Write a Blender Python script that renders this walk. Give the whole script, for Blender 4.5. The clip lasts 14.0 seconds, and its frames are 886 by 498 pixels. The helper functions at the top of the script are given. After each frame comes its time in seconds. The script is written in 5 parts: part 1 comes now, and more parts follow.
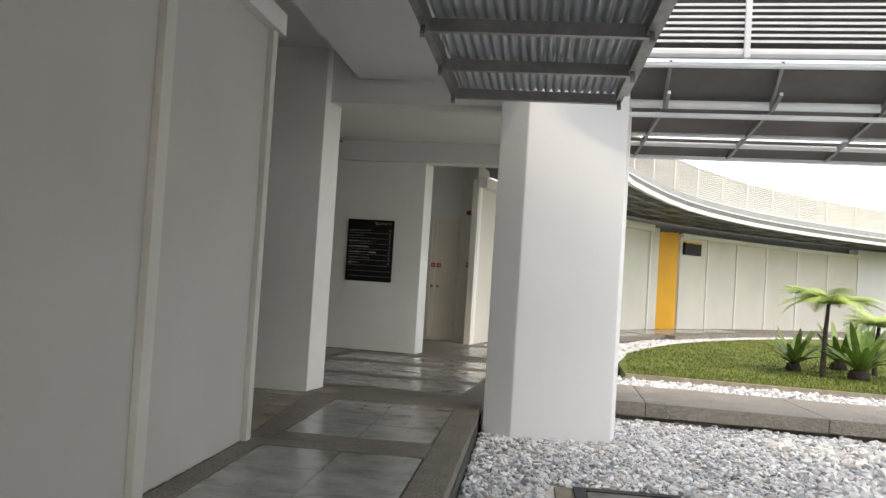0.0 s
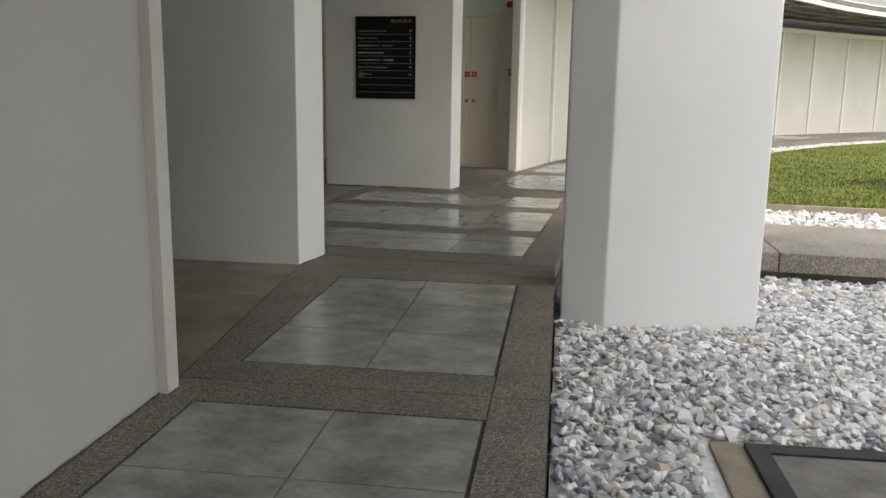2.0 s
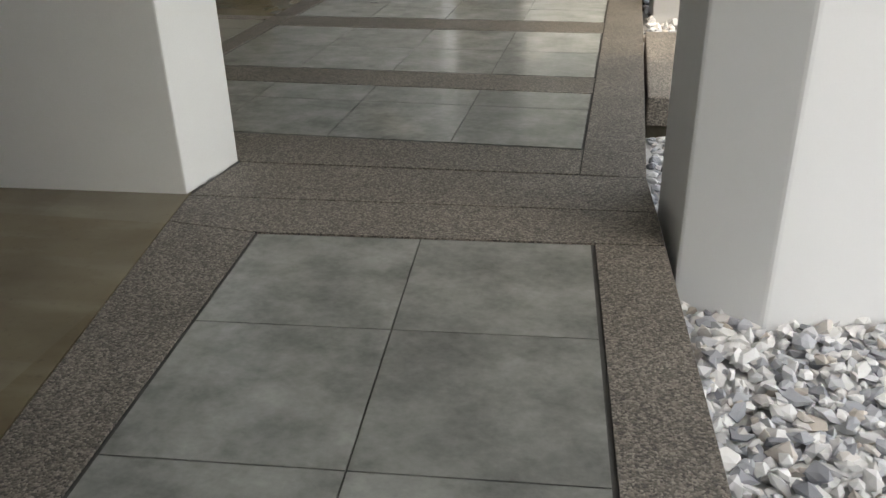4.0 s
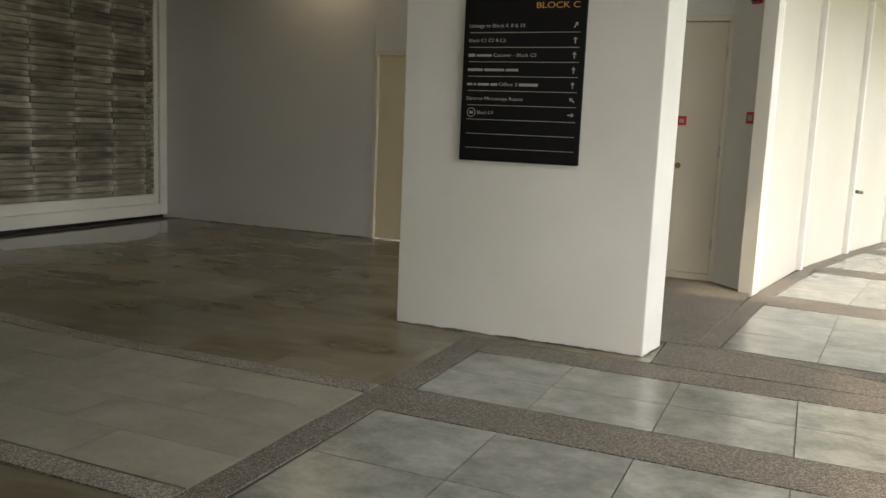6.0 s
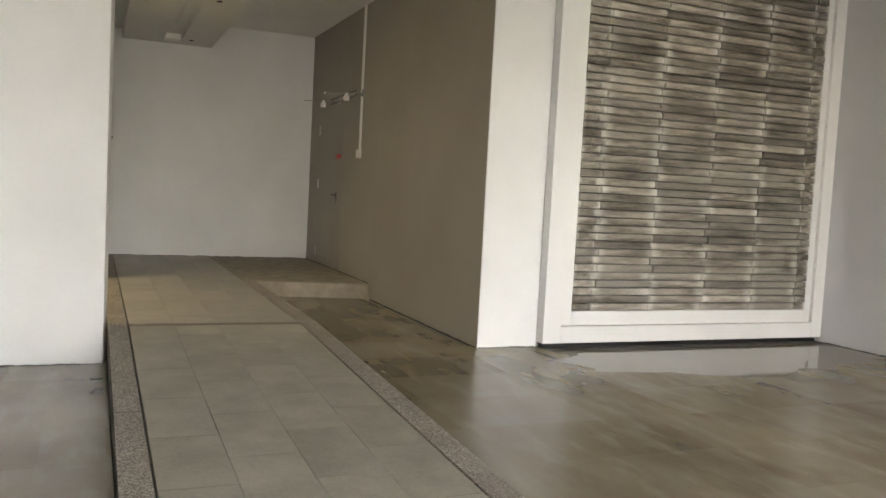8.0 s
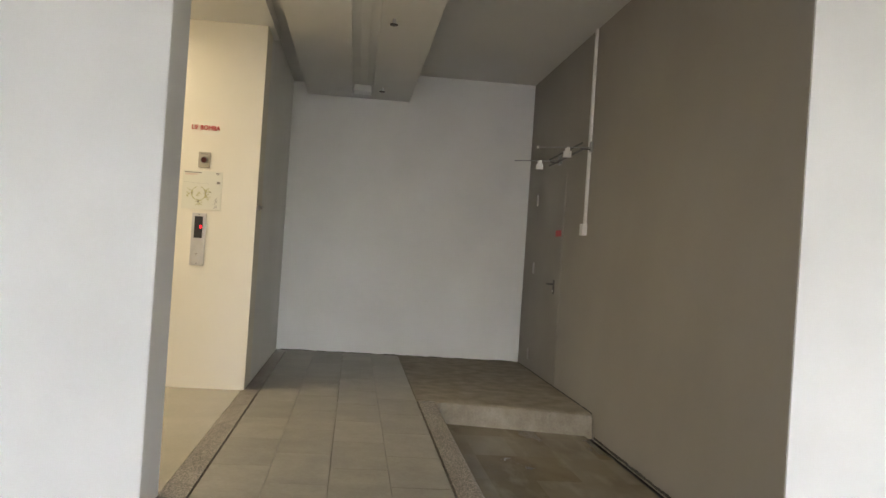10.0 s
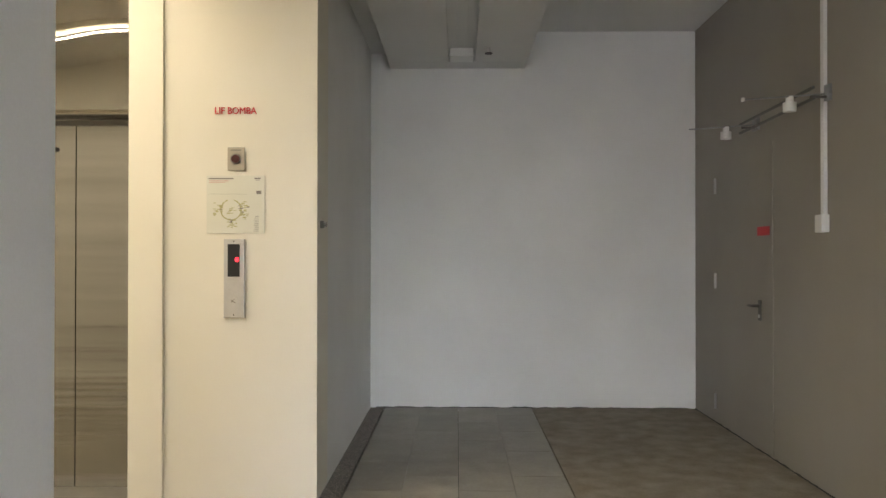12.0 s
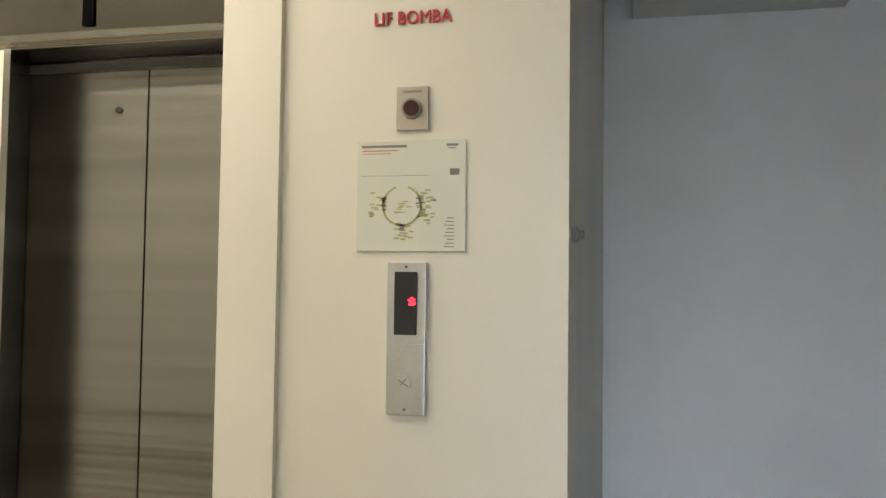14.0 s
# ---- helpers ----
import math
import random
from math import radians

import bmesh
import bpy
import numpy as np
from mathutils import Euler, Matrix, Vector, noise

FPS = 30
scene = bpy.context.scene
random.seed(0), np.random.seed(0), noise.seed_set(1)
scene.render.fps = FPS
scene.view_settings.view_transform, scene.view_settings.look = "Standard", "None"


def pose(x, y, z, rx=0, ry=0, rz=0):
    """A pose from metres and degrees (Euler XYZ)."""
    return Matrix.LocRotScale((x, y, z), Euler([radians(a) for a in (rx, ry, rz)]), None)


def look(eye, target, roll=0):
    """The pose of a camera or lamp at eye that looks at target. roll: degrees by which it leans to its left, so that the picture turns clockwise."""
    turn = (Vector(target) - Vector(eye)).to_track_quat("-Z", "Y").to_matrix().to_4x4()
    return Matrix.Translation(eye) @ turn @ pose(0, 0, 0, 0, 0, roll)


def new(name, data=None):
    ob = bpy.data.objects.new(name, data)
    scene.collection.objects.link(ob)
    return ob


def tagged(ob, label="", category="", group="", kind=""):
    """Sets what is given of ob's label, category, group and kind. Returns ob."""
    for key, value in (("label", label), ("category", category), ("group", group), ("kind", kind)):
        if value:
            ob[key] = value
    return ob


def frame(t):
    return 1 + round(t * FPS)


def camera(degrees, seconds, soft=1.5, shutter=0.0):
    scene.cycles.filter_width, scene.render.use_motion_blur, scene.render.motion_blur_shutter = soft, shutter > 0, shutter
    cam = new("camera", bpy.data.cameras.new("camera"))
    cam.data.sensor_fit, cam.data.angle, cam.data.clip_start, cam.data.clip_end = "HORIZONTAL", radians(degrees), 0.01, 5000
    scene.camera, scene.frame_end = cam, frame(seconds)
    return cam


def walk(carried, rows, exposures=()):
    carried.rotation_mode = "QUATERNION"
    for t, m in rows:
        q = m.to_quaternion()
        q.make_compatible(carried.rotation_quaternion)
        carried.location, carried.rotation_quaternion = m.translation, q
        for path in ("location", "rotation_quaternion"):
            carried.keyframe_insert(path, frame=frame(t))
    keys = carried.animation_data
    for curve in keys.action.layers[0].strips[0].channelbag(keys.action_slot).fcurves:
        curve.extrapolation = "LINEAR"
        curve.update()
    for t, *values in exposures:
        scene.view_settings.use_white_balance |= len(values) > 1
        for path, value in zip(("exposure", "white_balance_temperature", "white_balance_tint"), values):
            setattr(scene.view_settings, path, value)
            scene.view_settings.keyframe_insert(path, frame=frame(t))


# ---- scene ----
cam = camera(55.86, 14.0)
PATH = [
    (0.0, look((3.493, 0.648, 1.319), (3.102, 2.608, 1.377), 3.60)),
    (0.5, look((3.327, 1.340, 1.305), (2.811, 3.272, 1.313), 2.78)),
    (1.0, look((3.155, 2.049, 1.287), (2.663, 3.984, 1.183), 1.80)),
    (1.5, look((2.985, 2.735, 1.270), (2.494, 4.666, 1.093), 1.44)),
    (2.0, look((2.800, 3.470, 1.270), (2.361, 5.384, 0.889), 0.88)),
    (2.2, look((2.730, 3.740, 1.275), (2.317, 5.646, 0.832), 0.63)),
    (4.3, look((2.044, 6.568, 1.282), (1.664, 8.305, 0.367), -1.33)),
    (4.5, look((1.985, 6.825, 1.279), (1.581, 8.585, 0.418), -0.29)),
    (5.0, look((1.768, 7.468, 1.275), (1.277, 9.320, 0.701), 2.36)),
    (5.5, look((1.625, 8.109, 1.280), (0.999, 9.967, 0.886), 3.24)),
    (5.8, look((1.470, 8.496, 1.290), (0.772, 10.343, 0.972), 1.96)),
    (6.0, look((1.363, 8.750, 1.295), (0.572, 10.565, 1.013), 2.44)),
    (6.5, look((1.108, 9.361, 1.290), (-0.077, 10.962, 1.114), 2.67)),
    (7.0, look((0.679, 9.862, 1.284), (-0.786, 11.207, 1.073), 3.07)),
    (7.5, look((0.316, 10.321, 1.278), (-1.399, 11.334, 1.097), 3.20)),
    (8.0, look((-0.288, 10.723, 1.275), (-2.128, 11.494, 1.139), 3.02)),
    (8.5, look((-0.883, 11.075, 1.272), (-2.791, 11.668, 1.185), 3.29)),
    (9.0, look((-1.620, 11.342, 1.298), (-3.566, 11.801, 1.262), 3.57)),
    (9.2, look((-1.855, 11.438, 1.315), (-3.818, 11.823, 1.308), 3.65)),
    (11.3, look((-4.608, 11.738, 1.465), (-6.607, 11.803, 1.438), 1.94)),
    (11.5, look((-4.820, 11.710, 1.475), (-6.819, 11.759, 1.453), 0.61)),
    (12.0, look((-5.341, 11.604, 1.501), (-7.341, 11.570, 1.516), 0.04)),
    (12.5, look((-5.956, 11.540, 1.514), (-7.945, 11.371, 1.637), -0.02)),
    (13.0, look((-6.558, 11.382, 1.524), (-8.534, 11.097, 1.627), 1.80)),
    (13.5, look((-7.076, 11.272, 1.523), (-9.039, 10.898, 1.597), 1.00)),
    (14.0, look((-7.568, 11.014, 1.521), (-9.517, 10.574, 1.610), 0.71)),
]
EXPOSURES = [(0.0, 0.38, 7550, 10), (2.2, 0.37, 7600, 9), (4.5, 1.02, 7600, 9), (5.0, 1.12, 7900, 9), (5.5, 0.95, 8000, 9), (6.0, 1.2, 8100, 9), (6.5, 1.65, 8500, 10),
             (7.0, 2.78, 8000, 13), (7.5, 2.95, 7800, 14), (8.0, 3.04, 7600, 14), (9.0, 2.95, 7300, 15), (11.5, 3.33, 6750, 15), (12.0, 3.2, 6650, 15), (12.5, 3.2, 6450, 13), (13.0, 3.03, 6350, 13), (13.5, 2.92, 6150, 14), (14.0, 2.95, 6050, 14)]
walk(cam, PATH, EXPOSURES)

# ---- light ----
world = bpy.data.worlds.new("sky")
scene.world = world
world.use_nodes = True
wn = world.node_tree
sky = wn.nodes.new("ShaderNodeTexSky")
sky.sky_type = "NISHITA"
sky.sun_disc = False
sky.sun_elevation = radians(53)
sky.sun_rotation = radians(133.6)
sky.air_density, sky.dust_density = 1.0, 1.5
pale = wn.nodes.new("ShaderNodeHueSaturation")
pale.inputs["Saturation"].default_value, pale.inputs["Value"].default_value = 0.5, 2.6
wn.links.new(sky.outputs[0], pale.inputs["Color"])
wn.links.new(pale.outputs[0], wn.nodes["Background"].inputs[0])
wn.nodes["Background"].inputs[1].default_value = 0.15

sun = new("sun", bpy.data.lights.new("sun", "SUN"))
sun.data.energy, sun.data.angle, sun.data.color = 0.75, radians(2.0), (1.0, 0.89, 0.74)
sun.matrix_world = look((25, -10, 38.5), (4, 10, 0))


def area_lamp(name, x, y, z, sx, sy, watts, colour):
    data = bpy.data.lights.new(name, "AREA")
    data.shape, data.size, data.size_y, data.energy, data.color = "RECTANGLE", sx, sy, watts, colour
    ob = new(name, data)
    ob.location = (x, y, z)
    return ob


area_lamp("lobby_lamp_light", -8.41, 7.9, 3.05, 0.02, 4.4, 8.0, (1.0, 0.91, 0.68))
area_lamp("lobby_lamp_light", -9.40, 7.9, 3.05, 0.02, 4.4, 2.2, (1.0, 0.91, 0.68))
area_lamp("wall_lamp_light", -3.95, 17.05, 3.33, 0.6, 0.12, 1.3, (1.0, 0.84, 0.58))

# ---- materials ----


def material(name, a, b, scale=6.0, rough=0.7, bump=0.15, grain=60.0, metal=0.0, rough_b=None, spread=0.0, stretch=(1, 1, 1)):
    """Two colours mixed by noise at two scales, with fine relief. spread: shift of lightness from piece to piece."""
    m = bpy.data.materials.new(name)
    m.use_nodes = True
    nt = m.node_tree
    n, l = nt.nodes, nt.links
    bsdf = n["Principled BSDF"]
    co = n.new("ShaderNodeTexCoord")
    mp = n.new("ShaderNodeMapping")
    mp.inputs["Scale"].default_value = stretch
    l.new(co.outputs["Object"], mp.inputs[0])
    big, fine = n.new("ShaderNodeTexNoise"), n.new("ShaderNodeTexNoise")
    big.inputs["Scale"].default_value, big.inputs["Detail"].default_value = scale, 5
    fine.inputs["Scale"].default_value, fine.inputs["Detail"].default_value = grain, 3
    place = mp.outputs[0]
    if spread:
        who, far_off, moved = n.new("ShaderNodeObjectInfo"), n.new("ShaderNodeMath"), n.new("ShaderNodeVectorMath")
        far_off.operation, moved.operation = "MULTIPLY", "ADD"
        far_off.inputs[1].default_value = 61.0
        l.new(who.outputs["Random"], far_off.inputs[0])
        l.new(place, moved.inputs[0])
        l.new(far_off.outputs[0], moved.inputs[1])
        place = moved.outputs[0]
    l.new(place, big.inputs[0])
    l.new(place, fine.inputs[0])
    add = n.new("ShaderNodeMath")
    add.operation = "MULTIPLY_ADD"
    l.new(fine.outputs[0], add.inputs[0])
    add.inputs[1].default_value = 0.35
    l.new(big.outputs[0], add.inputs[2])
    ramp = n.new("ShaderNodeMapRange")
    ramp.inputs["From Min"].default_value, ramp.inputs["From Max"].default_value = 0.42, 0.95
    l.new(add.outputs[0], ramp.inputs[0])
    mix = n.new("ShaderNodeMix")
    mix.data_type = "RGBA"
    mix.inputs["A"].default_value, mix.inputs["B"].default_value = (*a, 1), (*b, 1)
    l.new(ramp.outputs[0], mix.inputs["Factor"])
    colour = mix.outputs["Result"]
    if spread:
        info = n.new("ShaderNodeObjectInfo")
        rng = n.new("ShaderNodeMapRange")
        rng.inputs["To Min"].default_value, rng.inputs["To Max"].default_value = 1 - spread, 1 + spread
        l.new(info.outputs["Random"], rng.inputs[0])
        hsv = n.new("ShaderNodeHueSaturation")
        l.new(rng.outputs[0], hsv.inputs["Value"])
        l.new(colour, hsv.inputs["Color"])
        colour = hsv.outputs[0]
    l.new(colour, bsdf.inputs["Base Color"])
    bsdf.inputs["Metallic"].default_value = metal
    bsdf.inputs["Roughness"].default_value = rough
    if rough_b is not None:
        rr = n.new("ShaderNodeMapRange")
        rr.inputs["From Min"].default_value, rr.inputs["From Max"].default_value = 0.28, 0.72
        rr.inputs["To Min"].default_value, rr.inputs["To Max"].default_value = rough, rough_b
        l.new(big.outputs[0], rr.inputs[0])
        l.new(rr.outputs[0], bsdf.inputs["Roughness"])
    if bump:
        bp = n.new("ShaderNodeBump")
        bp.inputs["Strength"].default_value, bp.inputs["Distance"].default_value = bump, 0.01
        l.new(add.outputs[0], bp.inputs["Height"])
        l.new(bp.outputs[0], bsdf.inputs["Normal"])
    return m


def pebble_material(gain=1.0):
    """Pebble-wash terrazzo: small stones of several tones set in grey cement."""
    m = bpy.data.materials.new("pebble wash" if gain == 1.0 else "pale pebble wash")
    m.use_nodes = True
    n, l = m.node_tree.nodes, m.node_tree.links
    bsdf = n["Principled BSDF"]
    co = n.new("ShaderNodeTexCoord")
    vor = n.new("ShaderNodeTexVoronoi")
    vor.inputs["Scale"].default_value = 165
    big = n.new("ShaderNodeTexNoise")
    big.inputs["Scale"].default_value = 2.5
    l.new(co.outputs["Object"], vor.inputs[0])
    l.new(co.outputs["Object"], big.inputs[0])
    sep = n.new("ShaderNodeSeparateColor")
    l.new(vor.outputs["Color"], sep.inputs[0])
    ramp = n.new("ShaderNodeValToRGB")
    e = ramp.color_ramp.elements
    e[0].position, e[0].color = 0.0, (0.07, 0.064, 0.057, 1)
    e[1].position, e[1].color = 1.0, (0.34, 0.305, 0.26, 1)
    mid = e.new(0.55)
    mid.color = (0.172, 0.152, 0.13, 1)
    l.new(sep.outputs[0], ramp.inputs[0])
    hsv = n.new("ShaderNodeHueSaturation")
    rng = n.new("ShaderNodeMapRange")
    rng.inputs["To Min"].default_value, rng.inputs["To Max"].default_value = 0.7 * gain, 1.25 * gain
    l.new(big.outputs[0], rng.inputs[0])
    l.new(rng.outputs[0], hsv.inputs["Value"])
    l.new(ramp.outputs[0], hsv.inputs["Color"])
    l.new(hsv.outputs[0], bsdf.inputs["Base Color"])
    bsdf.inputs["Roughness"].default_value = 0.62
    bp = n.new("ShaderNodeBump")
    bp.inputs["Strength"].default_value, bp.inputs["Distance"].default_value = 0.6, 0.003
    bp.invert = True
    l.new(vor.outputs["Distance"], bp.inputs["Height"])
    l.new(bp.outputs[0], bsdf.inputs["Normal"])
    return m


def screed_material():
    """Damp cement: broad brown stains, fine speckle, trowel streaks, and a gloss that comes and goes."""
    m = bpy.data.materials.new("damp cement screed")
    m.use_nodes = True
    n, l = m.node_tree.nodes, m.node_tree.links
    bsdf = n["Principled BSDF"]
    co = n.new("ShaderNodeTexCoord")

    def field(scale, detail, stretch=(1, 1, 1)):
        mp = n.new("ShaderNodeMapping")
        mp.inputs["Scale"].default_value = stretch
        l.new(co.outputs["Object"], mp.inputs[0])
        t = n.new("ShaderNodeTexNoise")
        t.inputs["Scale"].default_value, t.inputs["Detail"].default_value = scale, detail
        l.new(mp.outputs[0], t.inputs[0])
        return t.outputs[0]

    def mixed(low, high, fac, lo, hi, blend="MIX", amount=None):
        r = n.new("ShaderNodeMapRange")
        r.inputs["From Min"].default_value, r.inputs["From Max"].default_value = lo, hi
        if amount is not None:
            r.inputs["To Max"].default_value = amount
        l.new(fac, r.inputs[0])
        x = n.new("ShaderNodeMix")
        x.data_type, x.blend_type = "RGBA", blend
        for slot, val in (("A", low), ("B", high)):
            if isinstance(val, tuple):
                x.inputs[slot].default_value = (*val, 1)
            else:
                l.new(val, x.inputs[slot])
        l.new(r.outputs[0], x.inputs["Factor"])
        return x.outputs["Result"]

    base = mixed((0.115, 0.095, 0.054), (0.225, 0.19, 0.124), field(0.8, 4), 0.3, 0.7)
    base = mixed(base, (0.085, 0.062, 0.034), field(2.1, 6, (0.6, 1, 1)), 0.50, 0.72, "MIX", 0.8)
    base = mixed(base, (0.31, 0.275, 0.20), field(7.0, 5, (0.3, 1, 1)), 0.52, 0.78, "MIX", 0.55)
    base = mixed(base, (0.07, 0.06, 0.045), field(45.0, 2), 0.6, 0.8, "MIX", 0.4)
    cut, cell, shade = n.new("ShaderNodeSeparateXYZ"), n.new("ShaderNodeCombineXYZ"), n.new("ShaderNodeTexWhiteNoise")
    l.new(co.outputs["Object"], cut.inputs[0])
    for axis, size in (("X", 0.62), ("Y", 0.30)):
        snap = n.new("ShaderNodeMath")
        snap.operation = "SNAP"
        snap.inputs[1].default_value = size
        l.new(cut.outputs[axis], snap.inputs[0])
        l.new(snap.outputs[0], cell.inputs[axis])
    shade.noise_dimensions = "2D"
    l.new(cell.outputs[0], shade.inputs["Vector"])
    grey = n.new("ShaderNodeMath")
    grey.operation = "MULTIPLY"
    l.new(shade.outputs["Value"], grey.inputs[0])
    l.new(field(1.7, 4), grey.inputs[1])
    base = mixed(base, (0.29, 0.262, 0.205), grey.outputs[0], 0.12, 0.62, "MIX", 0.45)
    l.new(base, bsdf.inputs["Base Color"])
    bsdf.inputs["Roughness"].default_value = 0.27
    return m


def plain(name, colour, rough=0.5, metal=0.0, emit=0.0):
    m = bpy.data.materials.new(name)
    m.use_nodes = True
    b = m.node_tree.nodes["Principled BSDF"]
    b.inputs["Base Color"].default_value = (*colour, 1)
    b.inputs["Roughness"].default_value, b.inputs["Metallic"].default_value = rough, metal
    if emit:
        b.inputs["Emission Color"].default_value, b.inputs["Emission Strength"].default_value = (*colour, 1), emit
    return m


WHITE = material("white emulsion", (0.715, 0.713, 0.69), (0.82, 0.82, 0.80), 1.2, 0.6, 0.05, 180)
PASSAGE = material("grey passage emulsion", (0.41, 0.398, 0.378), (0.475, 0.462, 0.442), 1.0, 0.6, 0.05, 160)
GREYWALL = material("pale grey emulsion", (0.64, 0.64, 0.645), (0.70, 0.70, 0.70), 0.9, 0.6, 0.05, 160)
TAUPE = material("taupe emulsion", (0.29, 0.27, 0.24), (0.34, 0.32, 0.285), 1.0, 0.65, 0.05, 160)
CREAM = material("cream emulsion", (0.74, 0.70, 0.60), (0.80, 0.76, 0.66), 1.1, 0.5, 0.04, 160)
CEIL = material("ceiling paint", (0.70, 0.70, 0.69), (0.77, 0.77, 0.76), 0.8, 0.75, 0.03, 150)
TILE = material("grey stone tile", (0.15, 0.155, 0.143), (0.385, 0.39, 0.365), 4.8, 0.15, 0.015, 34, 0, 0.26, 0.09, (1, 1.15, 1))
TILE_DULL = material("worn grey tile", (0.215, 0.199, 0.158), (0.41, 0.386, 0.327), 3.6, 0.38, 0.03, 50, 0, 0.55, 0.09)
for tile_mat in (TILE, TILE_DULL):
    for nd in tile_mat.node_tree.nodes:
        if nd.type == "TEX_NOISE":
            nd.inputs["Detail"].default_value, nd.inputs["Roughness"].default_value = 9, 0.63
LOBBY_TILE = material("cream polished tile", (0.33, 0.295, 0.23), (0.40, 0.36, 0.285), 2.0, 0.2, 0.02, 40)
SCREED = screed_material()
GROUT = material("dark grout", (0.05, 0.05, 0.048), (0.08, 0.078, 0.072), 12, 0.9, 0.1)
PEBBLE = pebble_material()
PALEPEBBLE = pebble_material(1.5)
COLUMN = material("white masonry paint", (0.83, 0.84, 0.85), (0.87, 0.88, 0.89), 1.2, 0.6, 0.05, 180)
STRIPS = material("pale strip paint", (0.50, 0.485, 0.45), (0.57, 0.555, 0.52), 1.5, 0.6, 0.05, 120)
CONCRETE = material("rough concrete", (0.21, 0.18, 0.135), (0.36, 0.32, 0.255), 7, 0.85, 0.5, 70)
DOORYEL = material("cream-yellow door paint", (0.66, 0.58, 0.40), (0.71, 0.63, 0.45), 1.5, 0.45, 0.03, 90)
DOORCREAM = material("pale cream door paint", (0.66, 0.61, 0.52), (0.72, 0.67, 0.58), 1.5, 0.45, 0.03, 90)
YELLOW = material("amber paint", (0.72, 0.36, 0.01), (0.80, 0.42, 0.02), 2, 0.5, 0.03, 90)
STEEL = material("brushed steel", (0.225, 0.216, 0.198), (0.29, 0.28, 0.26), 0.9, 0.22, 0.6, 3.1, 1.0, 0.26, 0, (1, 0.35, 9))
for nd in STEEL.node_tree.nodes:
    if nd.type == "TEX_NOISE":
        nd.inputs["Detail"].default_value = 0.6
POLISHED = material("polished steel", (0.52, 0.50, 0.45), (0.60, 0.57, 0.52), 1.3, 0.02, 0.05, 3, 1.0, 0.04)
STEELPLATE = material("satin steel plate", (0.50, 0.49, 0.49), (0.62, 0.61, 0.61), 8, 0.36, 0.02, 90, 1.0)
GALV = material("galvanised steel", (0.26, 0.265, 0.265), (0.40, 0.405, 0.405), 9, 0.45, 0.04, 80, 0.85)
SHEET = material("corrugated sheet", (0.30, 0.32, 0.345), (0.46, 0.48, 0.51), 3, 0.42, 0.03, 80, 0.7)
TUBE = material("white painted steel", (0.68, 0.69, 0.70), (0.78, 0.79, 0.80), 5, 0.45, 0.03, 80)
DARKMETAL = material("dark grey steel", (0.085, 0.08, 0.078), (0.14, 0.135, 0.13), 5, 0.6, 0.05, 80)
IRON = material("blackened iron", (0.018, 0.019, 0.022), (0.045, 0.045, 0.047), 7, 0.8, 0.2, 90)
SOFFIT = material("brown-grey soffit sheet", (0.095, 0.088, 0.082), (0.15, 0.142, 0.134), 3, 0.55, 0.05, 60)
BOARD = plain("black board", (0.008, 0.008, 0.009), 0.45)
BOARD.node_tree.nodes["Principled BSDF"].inputs["Specular IOR Level"].default_value = 0.2
MATTBLACK = plain("matt black", (0.006, 0.006, 0.006), 0.95)
MATTBLACK.node_tree.nodes["Principled BSDF"].inputs["Specular IOR Level"].default_value = 0.0
BARS = plain("pale lettering", (0.40, 0.40, 0.37), 0.6)
GOLD = plain("amber lettering", (0.68, 0.38, 0.09), 0.6)
RED = plain("red enamel", (0.55, 0.02, 0.03), 0.45)
BLACK = plain("black plastic", (0.015, 0.015, 0.016), 0.4)
WHITEPL = plain("white plastic", (0.75, 0.75, 0.73), 0.4)
BRASS = plain("dull brass", (0.30, 0.22, 0.10), 0.4, 0.9)
LED = plain("red display", (1.0, 0.012, 0.02), 0.5, 0, 1.3)
LAMP_WARM = plain("warm tube", (1.0, 0.82, 0.52), 0.5, 0, 2.2)
DIFF = plain("lamp end cap", (0.85, 0.85, 0.83), 0.4)
GRAVEL = material("white marble chips", (0.50, 0.50, 0.50), (0.80, 0.80, 0.79), 14, 0.7, 0.2, 60)
SOIL = material("damp grit", (0.12, 0.115, 0.105), (0.24, 0.23, 0.21), 8, 0.9, 0.3, 60)
LAWN = material("mown turf", (0.06, 0.092, 0.011), (0.165, 0.19, 0.028), 1.6, 0.9, 0.6, 140)
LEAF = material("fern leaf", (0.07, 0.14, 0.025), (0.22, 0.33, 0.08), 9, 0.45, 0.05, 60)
# lighter copy of the leaf green, with sunlight put into the colour
LEAF_SUNLIT = material("sunlit frond", (0.28, 0.40, 0.07), (0.46, 0.56, 0.16), 9, 0.5, 0.05, 60)
BARK = material("fibrous trunk", (0.028, 0.022, 0.018), (0.07, 0.055, 0.045), 20, 0.9, 0.5, 90)
PANELWALL = material("white wall panel", (0.53, 0.515, 0.465), (0.61, 0.595, 0.54), 0.8, 0.45, 0.03, 120)
PLAN = plain("printed plan sheet", (0.70, 0.69, 0.60), 0.3)
OLIVE = plain("olive print", (0.44, 0.42, 0.19), 0.6)
GREYINK = plain("grey print", (0.22, 0.20, 0.18), 0.6)
PINKINK = plain("pink print", (0.55, 0.20, 0.16), 0.6)

# ---- builders ----


